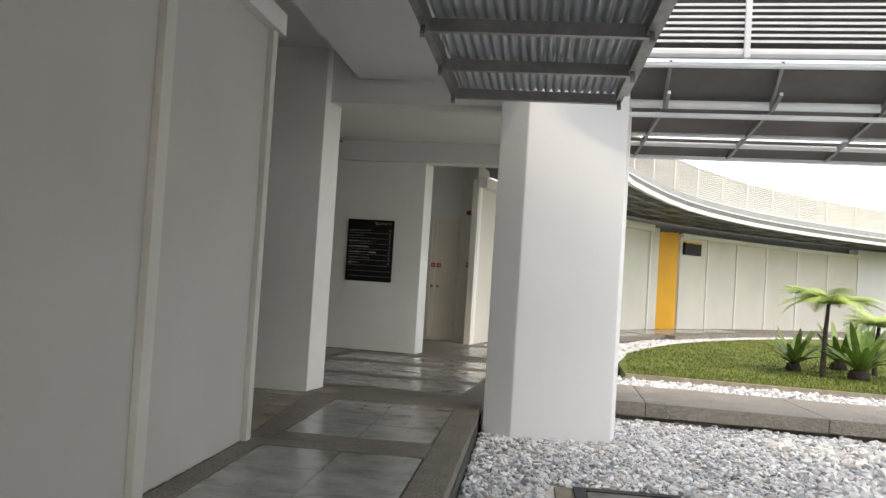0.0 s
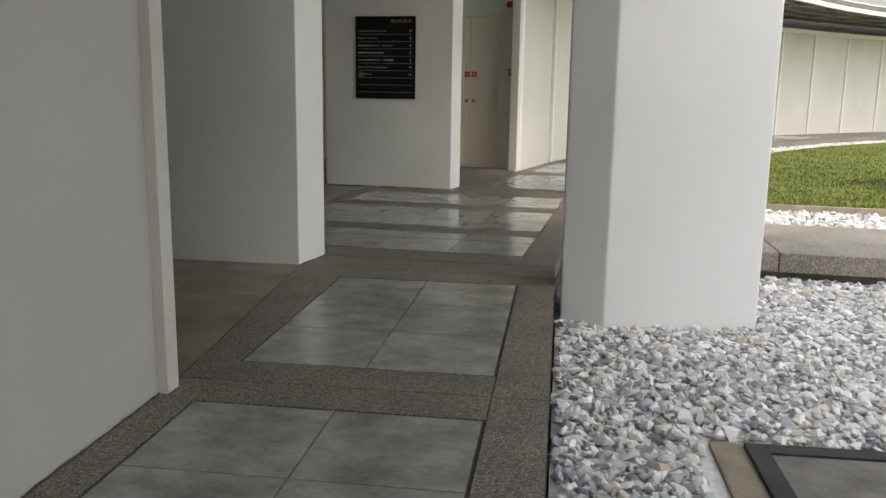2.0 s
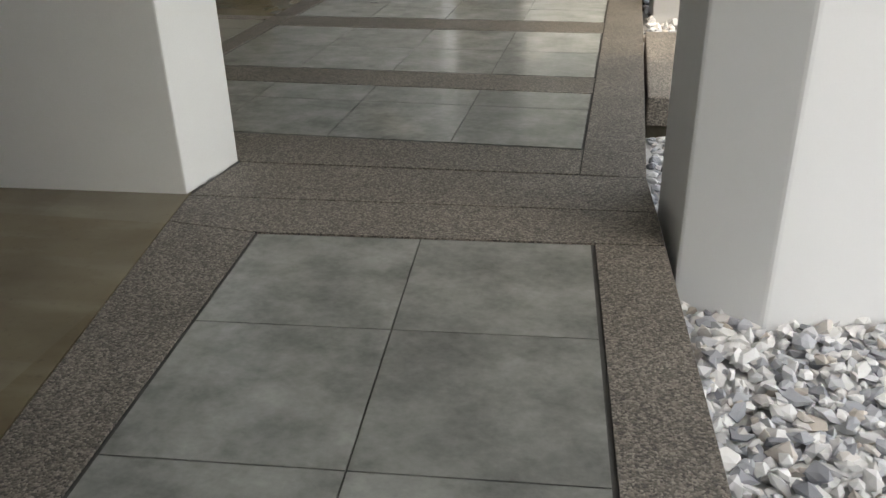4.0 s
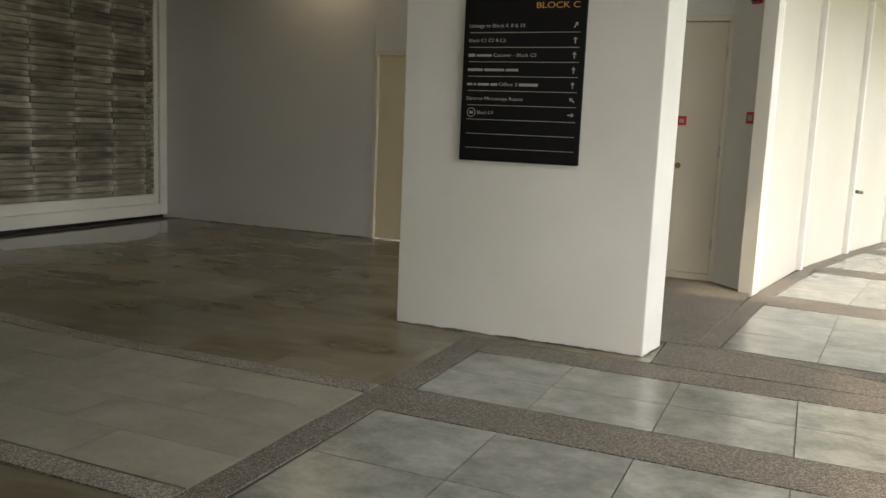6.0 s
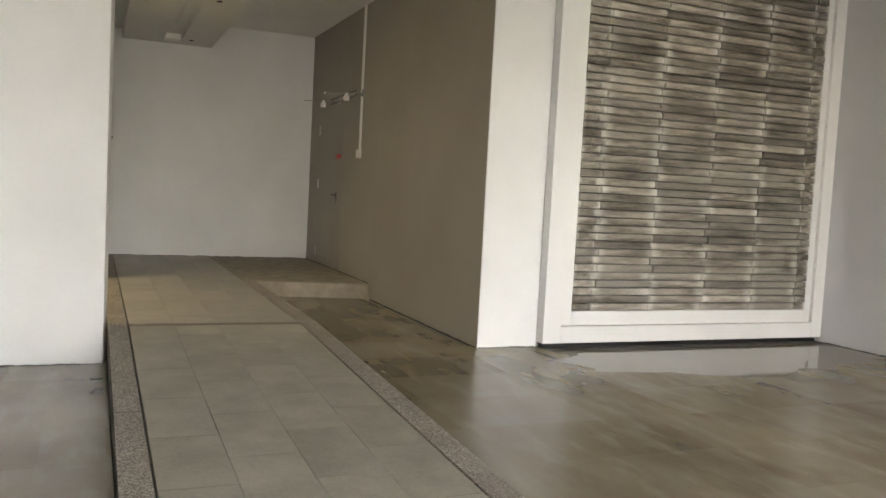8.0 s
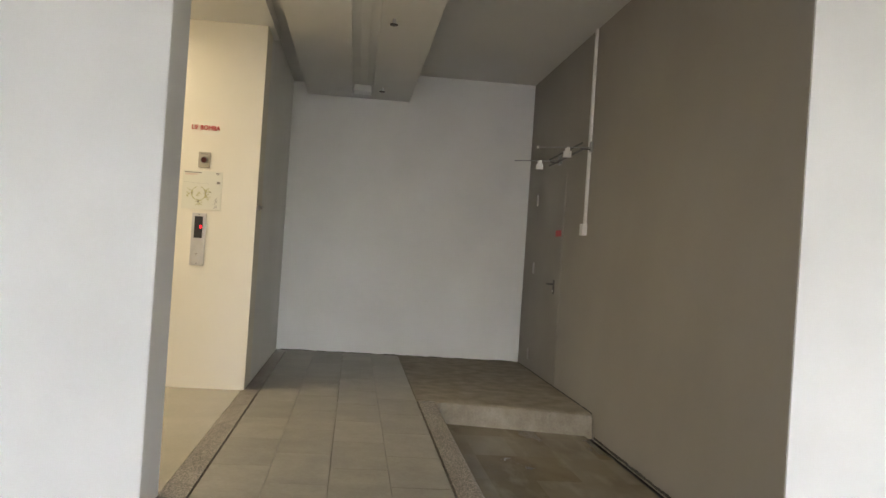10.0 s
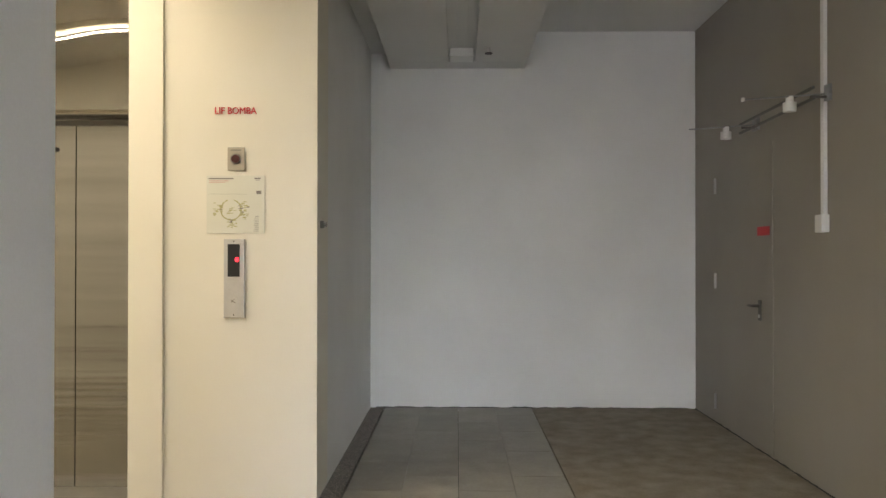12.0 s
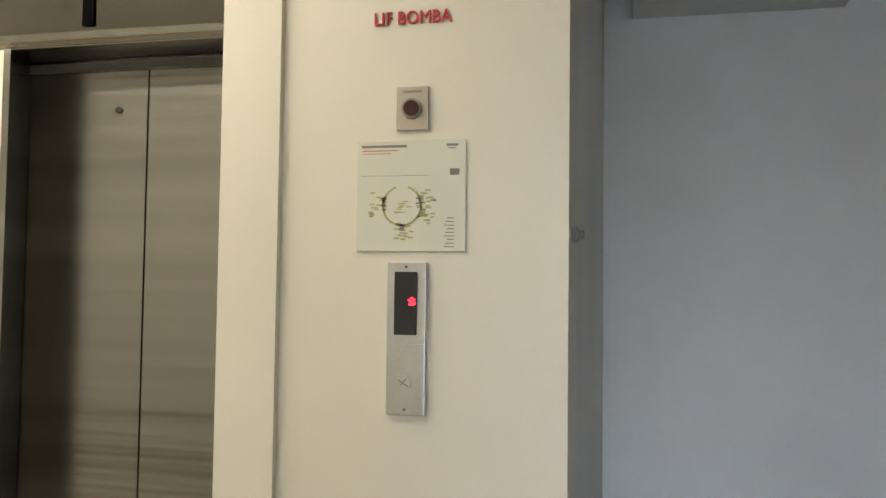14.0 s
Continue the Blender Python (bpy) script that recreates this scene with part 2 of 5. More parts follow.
def link(name, bm, mat, parent=None, label="", smooth=False):
    me = bpy.data.meshes.new(name)
    bmesh.ops.recalc_face_normals(bm, faces=bm.faces)
    bm.to_mesh(me)
    bm.free()
    if smooth:
        for p in me.polygons:
            p.use_smooth = True
    me.materials.append(mat)
    ob = new(name, me)
    if parent is not None:
        ob.parent = parent
    if label:
        ob["label"] = label
    return ob


part = link


def prism(pts, z0, z1, bevel=0.0):
    """A bmesh prism over a plan outline; z0, z1 numbers or one value a corner."""
    bm = bmesh.new()
    n = len(pts)
    zb = z0 if isinstance(z0, (list, tuple)) else [z0] * n
    zt = z1 if isinstance(z1, (list, tuple)) else [z1] * n
    lo = [bm.verts.new((p[0], p[1], zb[k])) for k, p in enumerate(pts)]
    hi = [bm.verts.new((p[0], p[1], zt[k])) for k, p in enumerate(pts)]
    bm.faces.new(lo[::-1])
    bm.faces.new(hi)
    for k in range(n):
        bm.faces.new((lo[k], lo[(k + 1) % n], hi[(k + 1) % n], hi[k]))
    if bevel:
        bmesh.ops.bevel(bm, geom=bm.edges[:], offset=bevel, segments=2, affect="EDGES", profile=0.6)
    return bm


def box(x0, x1, y0, y1, z0, z1, bevel=0.0):
    return prism([(x0, y0), (x1, y0), (x1, y1), (x0, y1)], z0, z1, bevel)


def merge(*bms):
    out = bmesh.new()
    for b in bms:
        me = bpy.data.meshes.new("tmp")
        b.to_mesh(me)
        b.free()
        out.from_mesh(me)
        bpy.data.meshes.remove(me)
    return out


def tube(p, q, r, seg=10):
    p, q = Vector(p), Vector(q)
    bm = bmesh.new()
    m = Matrix.Translation((p + q) / 2) @ (q - p).to_track_quat("Z", "Y").to_matrix().to_4x4()
    bmesh.ops.create_cone(bm, cap_ends=True, segments=seg, radius1=r, radius2=r, depth=(q - p).length, matrix=m)
    return bm


def bar(p, q, w, h):
    """A square bar from p to q, w wide and h high."""
    p, q = Vector(p), Vector(q)
    bm = bmesh.new()
    m = Matrix.Translation((p + q) / 2) @ (q - p).to_track_quat("Y", "Z").to_matrix().to_4x4() @ Matrix.Diagonal((w, (q - p).length, h, 1))
    bmesh.ops.create_cube(bm, size=1, matrix=m)
    return bm


def strip(points, width_in, width_out, z0, z1):
    """A band of rectangular section along a plan line; widths to its left and right."""
    bm = bmesh.new()
    rings = []
    pts = [Vector((p[0], p[1])) for p in points]
    for k, p in enumerate(pts):
        d = (pts[min(k + 1, len(pts) - 1)] - pts[max(k - 1, 0)]).normalized()
        nrm = Vector((d.y, -d.x))
        a, b = p - nrm * width_in, p + nrm * width_out
        rings.append([bm.verts.new(v) for v in ((a.x, a.y, z0), (b.x, b.y, z0), (b.x, b.y, z1), (a.x, a.y, z1))])
    for r0, r1 in zip(rings, rings[1:]):
        for i in range(4):
            bm.faces.new((r0[i], r0[(i + 1) % 4], r1[(i + 1) % 4], r1[i]))
    bm.faces.new(rings[0][::-1])
    bm.faces.new(rings[-1])
    return bm


def offset_line(points, d):
    pts = [Vector(p) for p in points]
    out = []
    for k, p in enumerate(pts):
        t = (pts[min(k + 1, len(pts) - 1)] - pts[max(k - 1, 0)]).normalized()
        out.append((p.x + t.y * d, p.y - t.x * d))
    return out


def structure(name, bm, mat, label, category):
    return tagged(link(name, bm, mat), label, category, kind="structure")


def thing(name, x, y, z, label, category, group=""):
    ob = new(name)
    ob.location = (x, y, z)
    return tagged(ob, label, category, group)


def put(ob):
    """Keeps the parts, which are built at their places, where they are under their thing."""
    bpy.context.view_layer.update()
    for c in ob.children:
        c.matrix_parent_inverse = ob.matrix_world.inverted()
    return ob

# ---- plan ----
TH = radians(5.0)
PU, PV = Vector((-math.sin(TH), math.cos(TH))), Vector((math.cos(TH), math.sin(TH)))
PO = Vector((1.05, 6.89))


def ap(v, u):
    """A plan place in the approach passage: v across, u along."""
    p = PO + PV * v + PU * u
    return (p.x, p.y)


RING = [(0.98, 16.37), (1.296, 18.2), (1.79, 20.06), (2.324, 21.85), (2.989, 23.66), (3.78, 25.38), (4.68, 27.02), (5.66, 28.6),
        (6.72, 30.05), (7.86, 31.45), (9.10, 32.85), (10.45, 34.25), (11.85, 35.6), (13.3, 36.9)]
LINE = [(0.76, 14.15), (0.93, 15.95)] + RING[1:]
EDGE = offset_line(LINE, 1.5)[1:]
SINK = -0.085
RAMP_X0, RAMP_X1, UP = -2.6, -6.8, 0.175


def ramp(x):
    return UP * min(1.0, max(0.0, (RAMP_X0 - x) / (RAMP_X0 - RAMP_X1)))


# ---- floors and ground ----
ground = structure("ground", prism([(-300, -300), (300, -300), (300, 300), (-300, 300)], -0.6, -0.42), SOIL, "bare damp ground under the garden", "ground")

edge_low = [ap(1.44, -13), (2.305, 9.085), (2.27, 9.42), (2.27, 13.88)] + EDGE
floor = structure("floor", prism([(-14, -6.2)] + edge_low + [(13.3, 45), (-14, 45)], -0.4, -0.125), GROUT,
                  "cement floor slab with tile panels and pebble-wash bands", "floor")
structure("floor_screed", prism([(-6.8, -6.0), ap(-0.6, -12.9), ap(-0.172, -0.33), (0.486, 8.97), (0.5, 9.4), (-0.40, 9.43), (-0.40, 10.62), (-0.54, 10.83), (-6.8, 10.82)], -0.12, [SINK, 0.0, 0.0, 0.0, 0.0, 0.0, 0.0, 0.0, SINK]),
          SCREED, "stained brown cement screed floor, damp and glossy", "floor")
structure("floor_lobby", prism([(-0.55, 12.40), (-0.55, 13.585), (0.60, 13.585), (0.60, 17.35), (-6.6, 17.35), (-6.6, 13.6), (-9.8, 13.6), (-9.7, 12.40)], -0.03, 0.0),
          SCREED, "wet stained cement screed floor with puddles", "floor")
structure("floor_lift_lobby", box(-10.06, -6.96, 4.0, 10.828, -0.02, UP - 0.004), LOBBY_TILE, "polished cream tile floor of the lift lobby", "floor")
def worn_step():
    """A cast landing whose front edge is chipped and uneven."""
    bm = bmesh.new()
    n, rows, back, m = 70, [], -12.62, 6
    for k in range(n + 1):
        f = k / n
        y = 12.257 + 1.403 * f
        x = -9.76 + 0.31 * f
        chip = 0.022 * noise.noise((y * 9, 1.3, 0)) + 0.010 * noise.noise((y * 33, 4.1, 0))
        dip = 0.012 + 0.016 * abs(noise.noise((y * 13, 7.7, 0)))
        prof = [(back, -0.02), (back, UP), (x - 0.35, UP), (x - 0.05 + chip, UP - 0.003), (x - 0.015 + chip, UP - dip), (x + chip * 0.7, UP - dip - 0.05), (x + 0.012 * noise.noise((y * 17, 9.1, 0)), 0.06), (x + 0.015, -0.02)]
        rows.append([bm.verts.new((a, y, b)) for a, b in prof])
    for r0, r1 in zip(rows, rows[1:]):
        for i in range(8):
            bm.faces.new((r0[i], r0[(i + 1) % 8], r1[(i + 1) % 8], r1[i]))
    bm.faces.new(rows[0][::-1])
    bm.faces.new(rows[-1])
    return bm


structure("step", worn_step(), CONCRETE,
          "rough raised concrete landing with a worn edge", "step")

# ---- walls ----
NG = noise.noise


def base_line(name, a, b, out, z=0.0):
    """The ragged dark joint where a wall meets the floor: out is the plan direction away from the wall."""
    a, b, o = Vector(a), Vector(b), Vector(out)
    n = max(2, int((b - a).length / 0.03))
    bm = bmesh.new()
    prev = None
    for k in range(n + 1):
        p = a + (b - a) * (k / n)
        zz = z(p.x) if callable(z) else z
        h = 0.007 + 0.007 * NG((p.x * 9, p.y * 9, 3.1)) + 0.006 * NG((p.x * 31, p.y * 31, 1.7))
        w = 0.008 + 0.006 * NG((p.x * 7, p.y * 7, 8.2))
        q = p + o * max(0.003, w)
        col = [bm.verts.new((p.x, p.y, zz - 0.01)), bm.verts.new((p.x + o.x * 0.004, p.y + o.y * 0.004, zz + max(0.0025, h))), bm.verts.new((q.x, q.y, zz + 0.0025)), bm.verts.new((q.x, q.y, zz - 0.01))]
        if prev:
            for i in range(3):
                bm.faces.new((prev[i], col[i], col[i + 1], prev[i + 1]))
        prev = col
    return structure(name, bm, GROUT, "ragged dark joint along the wall's foot", "joint")



def wall(name, pts, z0, z1, mat, label, bevel=0.004):
    return structure(name, prism(pts, z0, z1, bevel), mat, label, "wall")


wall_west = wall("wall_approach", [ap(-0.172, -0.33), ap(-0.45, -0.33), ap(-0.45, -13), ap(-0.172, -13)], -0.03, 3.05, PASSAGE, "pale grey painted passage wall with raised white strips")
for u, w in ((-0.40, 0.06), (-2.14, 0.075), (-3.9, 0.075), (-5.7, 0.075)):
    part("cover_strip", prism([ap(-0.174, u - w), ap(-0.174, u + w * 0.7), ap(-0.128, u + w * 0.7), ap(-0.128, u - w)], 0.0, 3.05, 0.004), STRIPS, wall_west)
structure("beam_approach", prism([ap(-0.10, -0.25), ap(-0.47, -0.25), ap(-0.47, -13), ap(-0.10, -13)], 3.053, 3.22, 0.004), WHITE, "white beam capping the passage wall", "beam")
wall("wall_pier", [(0.478, 8.97), (0.532, 9.342), (-1.12, 9.29), (-1.12, 8.90)], -0.03, 3.62, WHITE, "white painted pier wall beside the walkway", 0.008)
pier_board = wall("wall_board_pier", [(-1.115, 13.70), (0.534, 13.70), (0.585, 14.03), (-1.115, 14.03)], -0.03, 3.07, WHITE, "white painted pier wall carrying the directory board", 0.008)
wall("wall_lobby_back", [(-6.62, 17.35), (-3.335, 17.35), (-3.335, 17.6), (-6.62, 17.6)], -0.03, 3.7, GREYWALL, "pale grey painted wall at the back of the lobby")
wall("wall_lobby_back_right", [(-2.375, 17.35), (-0.12, 17.35), (-0.12, 17.6), (-2.375, 17.6)], -0.03, 3.7, GREYWALL, "pale grey painted wall beside the cream door")
wall("wall_over_door", [(-3.334, 17.352), (-2.376, 17.352), (-2.376, 17.598), (-3.334, 17.598)], 2.16, 3.7, GREYWALL, "pale grey wall over the cream door")
wall("wall_core", [(-12.63, 13.67), (-6.5, 13.67), (-6.5, 17.6), (-12.63, 17.6)], -0.03, 3.72, TAUPE, "taupe painted service core wall along the corridor")
wall("wall_core_end", [(-6.498, 13.672), (-6.484, 13.672), (-6.484, 14.222), (-6.498, 14.222)], -0.03, 3.7, WHITE, "white painted end of the service core wall", 0.003)
wall("wall_end", [(-12.63, 10.5), (-12.63, 13.9), (-12.9, 13.9), (-12.9, 10.5)], -0.03, 3.72, WHITE, "white painted wall closing the corridor")
wall("wall_lift_side", [(-12.62, 10.25), (-10.2, 10.25), (-10.2, 10.85), (-12.62, 10.85)], -0.03, 3.7, WHITE, "white painted side wall of the lift shaft")
lift_wall = wall("wall_lift_front", [(-10.199, 10.02), (-9.83, 10.02), (-9.83, 10.85), (-10.199, 10.85)], 0.0, 3.68, CREAM, "cream painted wall beside the lift", 0.0015)
wall("wall_lift_jamb", [(-10.199, 9.835), (-9.805, 9.835), (-9.805, 10.0196), (-10.199, 10.0196)], 0.0, 3.68, CREAM, "cream painted jamb of the lift opening", 0.0015)
wall("wall_lift_left", [(-10.3, 4.0), (-9.83, 4.0), (-9.83, 8.80), (-10.3, 8.80)], 0.0, 3.68, CREAM, "cream painted wall on the far side of the lift", 0.006)
wall("wall_lift_return", [(-10.045, 8.801), (-9.862, 8.801), (-9.862, 9.034), (-10.045, 8.952)], 0.0, 2.268, CREAM, "cream painted return beside the lift doors", 0.0015)
wall("wall_lift_shaft", [(-10.6, 8.5), (-10.32, 8.5), (-10.32, 10.2), (-10.6, 10.2)], 0.0, 3.68, GREYWALL, "wall behind the lift doors")
wall("wall_white_pier", [(-6.95, -6.0), (-6.69, -6.0), (-6.69, 10.80), (-6.95, 10.826)], -0.12, 3.7, WHITE, "white painted wall at the mouth of the lift lobby", 0.008)
wall("wall_lobby_south", [(-10.3, 3.8), (-6.96, 3.8), (-6.96, 4.0), (-10.3, 4.0)], 0.0, 3.7, CREAM, "cream wall closing the lift lobby")
wall("wall_south", [(-7, -6.2), (2.0, -6.2), (2.0, -6.0), (-7, -6.0)], -0.03, 3.7, WHITE, "plain white wall behind the passage")
cupwall = wall("wall_cupboard", [(-0.12, 16.83), (0.0, 16.83), (0.0, 17.4), (-0.12, 17.4)], -0.03, 3.6, GREYWALL, "grey painted return beside the service cupboard")
wall("wall_cupboard_side", [(0.60, 16.80), (0.96, 16.38), (1.02, 16.42), (1.02, 17.4), (0.60, 17.4)], -0.03, 3.6, WHITE, "white painted nib between cupboard and panel wall")
wall("wall_over_cupboard", [(0.0, 16.835), (0.60, 16.80), (0.60, 17.4), (0.0, 17.4)], 2.42, 3.6, GREYWALL, "grey wall over the service cupboard")

base_line("trim_lobby", (-6.3, 17.347), (-3.36, 17.347), (0, -1))
base_line("trim_lobby", (-2.35, 17.347), (-0.14, 17.347), (0, -1))
base_line("trim_core", (-9.4, 13.667), (-6.5, 13.667), (0, -1))
base_line("trim_landing", (-12.6, 13.667), (-9.5, 13.667), (0, -1), UP)
base_line("trim_core_end", (-6.483, 13.68), (-6.483, 14.2), (1, 0))
base_line("trim_end", (-12.627, 10.9), (-12.627, 13.6), (1, 0), UP)
base_line("trim_board_pier", (-1.11, 13.697), (0.53, 13.697), (0, -1))
base_line("trim_board_pier", (0.538, 13.71), (0.588, 14.02), (1, 0))
base_line("trim_pier", (0.49, 8.98), (0.534, 9.335), (1, 0))
base_line("trim_passage", ap(-0.169, -8.0), ap(-0.169, -0.34), tuple(PV))
base_line("trim_mouth", (-6.687, 4.0), (-6.687, 10.79), (1, 0), SINK)

# ---- ring wall of panels ----
ring_wall = structure("wall_ring", strip(RING[:7] + [(5.0, 27.6)], 0.12, 0.0, -0.03, 3.15), PANELWALL, "curved wall of white panels with upright fins", "wall")
ring_far = structure("wall_ring_far", strip([(5.74, 28.72)] + RING[8:], 0.12, 0.0, -0.03, 3.05), PANELWALL, "curved wall of white panels beyond the garden", "wall")
for k, p in enumerate(RING):
    if k in (0, 7):
        continue
    q, o = RING[min(k + 1, len(RING) - 1)], RING[max(k - 1, 0)]
    d = (Vector(q) - Vector(o)).normalized()
    nrm = Vector((d.y, -d.x))
    c = Vector(p)
    a, b = c - d * 0.03, c + d * 0.03
    proud = 0.06 if k < 7 else 0.05
    part("fin", prism([tuple(a), tuple(b), tuple(b + nrm * proud), tuple(a + nrm * proud)], 0.0, 3.12 if k < 7 else 3.02, 0.004), WHITE, ring_wall if k < 7 else ring_far)
part("head_rail", strip(RING[:7], -0.003, 0.16, 3.0, 3.2), WHITE, ring_wall)
part("head_rail", strip([(5.74, 28.72)] + RING[8:], -0.003, 0.10, 2.98, 3.1), WHITE, ring_far)
structure("wall_ring_recess", strip([(4.15, 28.2), (5.66, 28.62)], 0.12, 0.0, -0.03, 3.1), YELLOW, "amber painted wall in the recess", "wall")
structure("wall_ring_east", strip([(30, 46), (42, 34), (46, 12), (38, -12), (26, -20)], 0.3, 0.0, -0.4, 4.4), PANELWALL, "plain pale wall closing the ring garden", "wall")
# added out of view: blocks sun from near gravel and column, bounces skylight
structure("wall_court_wing", box(5.4, 10, -0.5, 5, -0.4, 9.5), WHITE, "unseen white block added to keep the sun off the near court", "wall")
structure("wall_ring_end", prism([(13.3, 36.9), (24, 44), (23, 46), (12.8, 38)], -0.03, 3.3), GREYWALL, "shaded grey wall at the end of the far wing", "wall")

# the shade under the roof is put into this band's dark colour
structure("wall_ring_upper", strip([(x - 0.45, y + 0.3) for x, y in RING[3:] + [(20.0, 41.6), (27.0, 44.5)]], 0.05, 0.0, 2.9, 3.45), DARKMETAL, "upstand between panel wall and roof, coloured dark for the shade there", "wall")

# ---- columns ----


def column(name, pts, z1, label):
    return tagged(link(name, prism(pts, -0.45, z1, 0.012), COLUMN), label, "column", "columns along the walkway", "structure")


column("column", [(2.37, 8.80), (2.655, 8.69), (3.60, 8.93), (3.64, 9.35), (3.35, 9.62), (2.32, 9.35)], 3.9, "thick white faceted column standing in marble chips")
column("column", [(2.36, 13.38), (3.18, 13.02), (3.62, 13.25), (3.58, 13.85), (2.9, 14.05), (2.335, 13.80)], 3.9, "white faceted column beside the stone bridge slab")

# ---- ceilings ----
structure("ceiling_approach", prism([ap(-0.05, -13), ap(1.5, -13), ap(1.5, 2.15), ap(-0.05, 2.15)], 3.31, 3.5), CEIL, "smooth pale ceiling over the passage", "ceiling")
structure("ceiling_high", prism([(-7.2, -6.2), (2.9, -6.2), (2.9, 9.06), (-7.2, 9.06)], 3.62, 3.8), CEIL, "smooth pale upper ceiling", "ceiling")
structure("beam_soffit_near", box(-1.3, 3.4, 9.08, 9.42, 3.06, 3.8, 0.004), CEIL, "pale beam across the walkway", "beam")
structure("ceiling_soffit", box(-1.3, 3.4, 9.422, 13.698, 3.40, 3.8), CEIL, "pale ceiling between the beams over the walkway", "ceiling")
structure("beam_soffit_far", box(-1.3, 3.4, 13.70, 14.03, 3.073, 3.8, 0.004), CEIL, "pale beam over the board pier", "beam")
structure("ceiling_lobby", box(-12.9, -1.302, 12.2, 17.6, 3.45, 3.8), CEIL, "pale ceiling of the lobby and corridor", "ceiling")
structure("ceiling_lobby_left", box(-7.1, -1.302, 9.062, 11.53, 3.45, 3.8), CEIL, "pale ceiling over the walkway", "ceiling")
structure("ceiling_lobby_mid", box(-7.1, -1.302, 11.532, 12.198, 3.45, 3.8), CEIL, "pale ceiling over the walkway", "ceiling")
structure("ceiling_lift", box(-10.3, -6.9, 3.8, 10.90, 3.15, 3.75), CEIL, "pale ceiling of the lift lobby", "ceiling")
structure("ceiling_ring", prism([(-1.3, 14.033), (2.3, 14.033), (2.5, 16.2), (-0.1, 17.6), (-1.3, 17.6)], 3.5, 3.8), CEIL, "pale ceiling by the service cupboard", "ceiling")
# boxed-in duct with a lamp slot
structure("ceiling_duct_left", box(-12.36, -7.102, 11.02, 11.53, 3.13, 3.8, 0.004), CEIL, "boxed-in duct under the corridor ceiling", "ceiling")
structure("ceiling_duct_right", box(-12.36, -7.102, 11.75, 12.19, 3.13, 3.8, 0.004), CEIL, "boxed-in duct under the corridor ceiling", "ceiling")
structure("ceiling_duct_end", box(-12.62, -12.361, 11.02, 12.19, 3.13, 3.8), CEIL, "end of the boxed-in duct", "ceiling")
structure("ceiling_duct_slot", box(-12.36, -7.102, 11.531, 11.749, 3.19, 3.8), CEIL, "shallow lamp slot in the boxed-in duct", "ceiling")
structure("ceiling_duct_gap", box(-12.62, -7.0, 10.853, 11.018, 3.26, 3.8), CEIL, "shadow gap beside the boxed-in duct", "ceiling")
structure("pavement", prism([ap(1.445, -3.9), ap(1.445, -12.9), ap(3.2, -12.9), ap(3.2, -3.9)], -0.4, -0.003), PEBBLE, "pebble-wash paving beside the passage", "pavement")

# ---- things: directory board ----


def text_mesh(words, size, depth=0.001):
    """The words as a mesh in the xy plane, its middle at the origin."""
    cu = bpy.data.curves.new("words", "FONT")
    cu.body, cu.size, cu.extrude, cu.align_x, cu.align_y = words, size, depth, "CENTER", "CENTER"
    tmp = bpy.data.objects.new("words", cu)
    scene.collection.objects.link(tmp)
    bpy.context.view_layer.update()
    me = bpy.data.meshes.new_from_object(tmp.evaluated_get(bpy.context.evaluated_depsgraph_get()))
    bpy.data.objects.remove(tmp)
    bpy.data.curves.remove(cu)
    return me


def words(name, text, size, m, mat, parent, label, bold=0.0):
    me = text_mesh(text, size)
    me.materials.clear()
    me.materials.append(mat)
    me.transform(m)
    ob = new(name, me)
    ob.parent = parent
    ob["label"] = label
    return ob


def face_x(x, y, z):
    """Lettering that faces +x, upright."""
    return Matrix.Translation((x, y, z)) @ Matrix(((0, 0, 1, 0), (1, 0, 0, 0), (0, 1, 0, 0), (0, 0, 0, 1)))


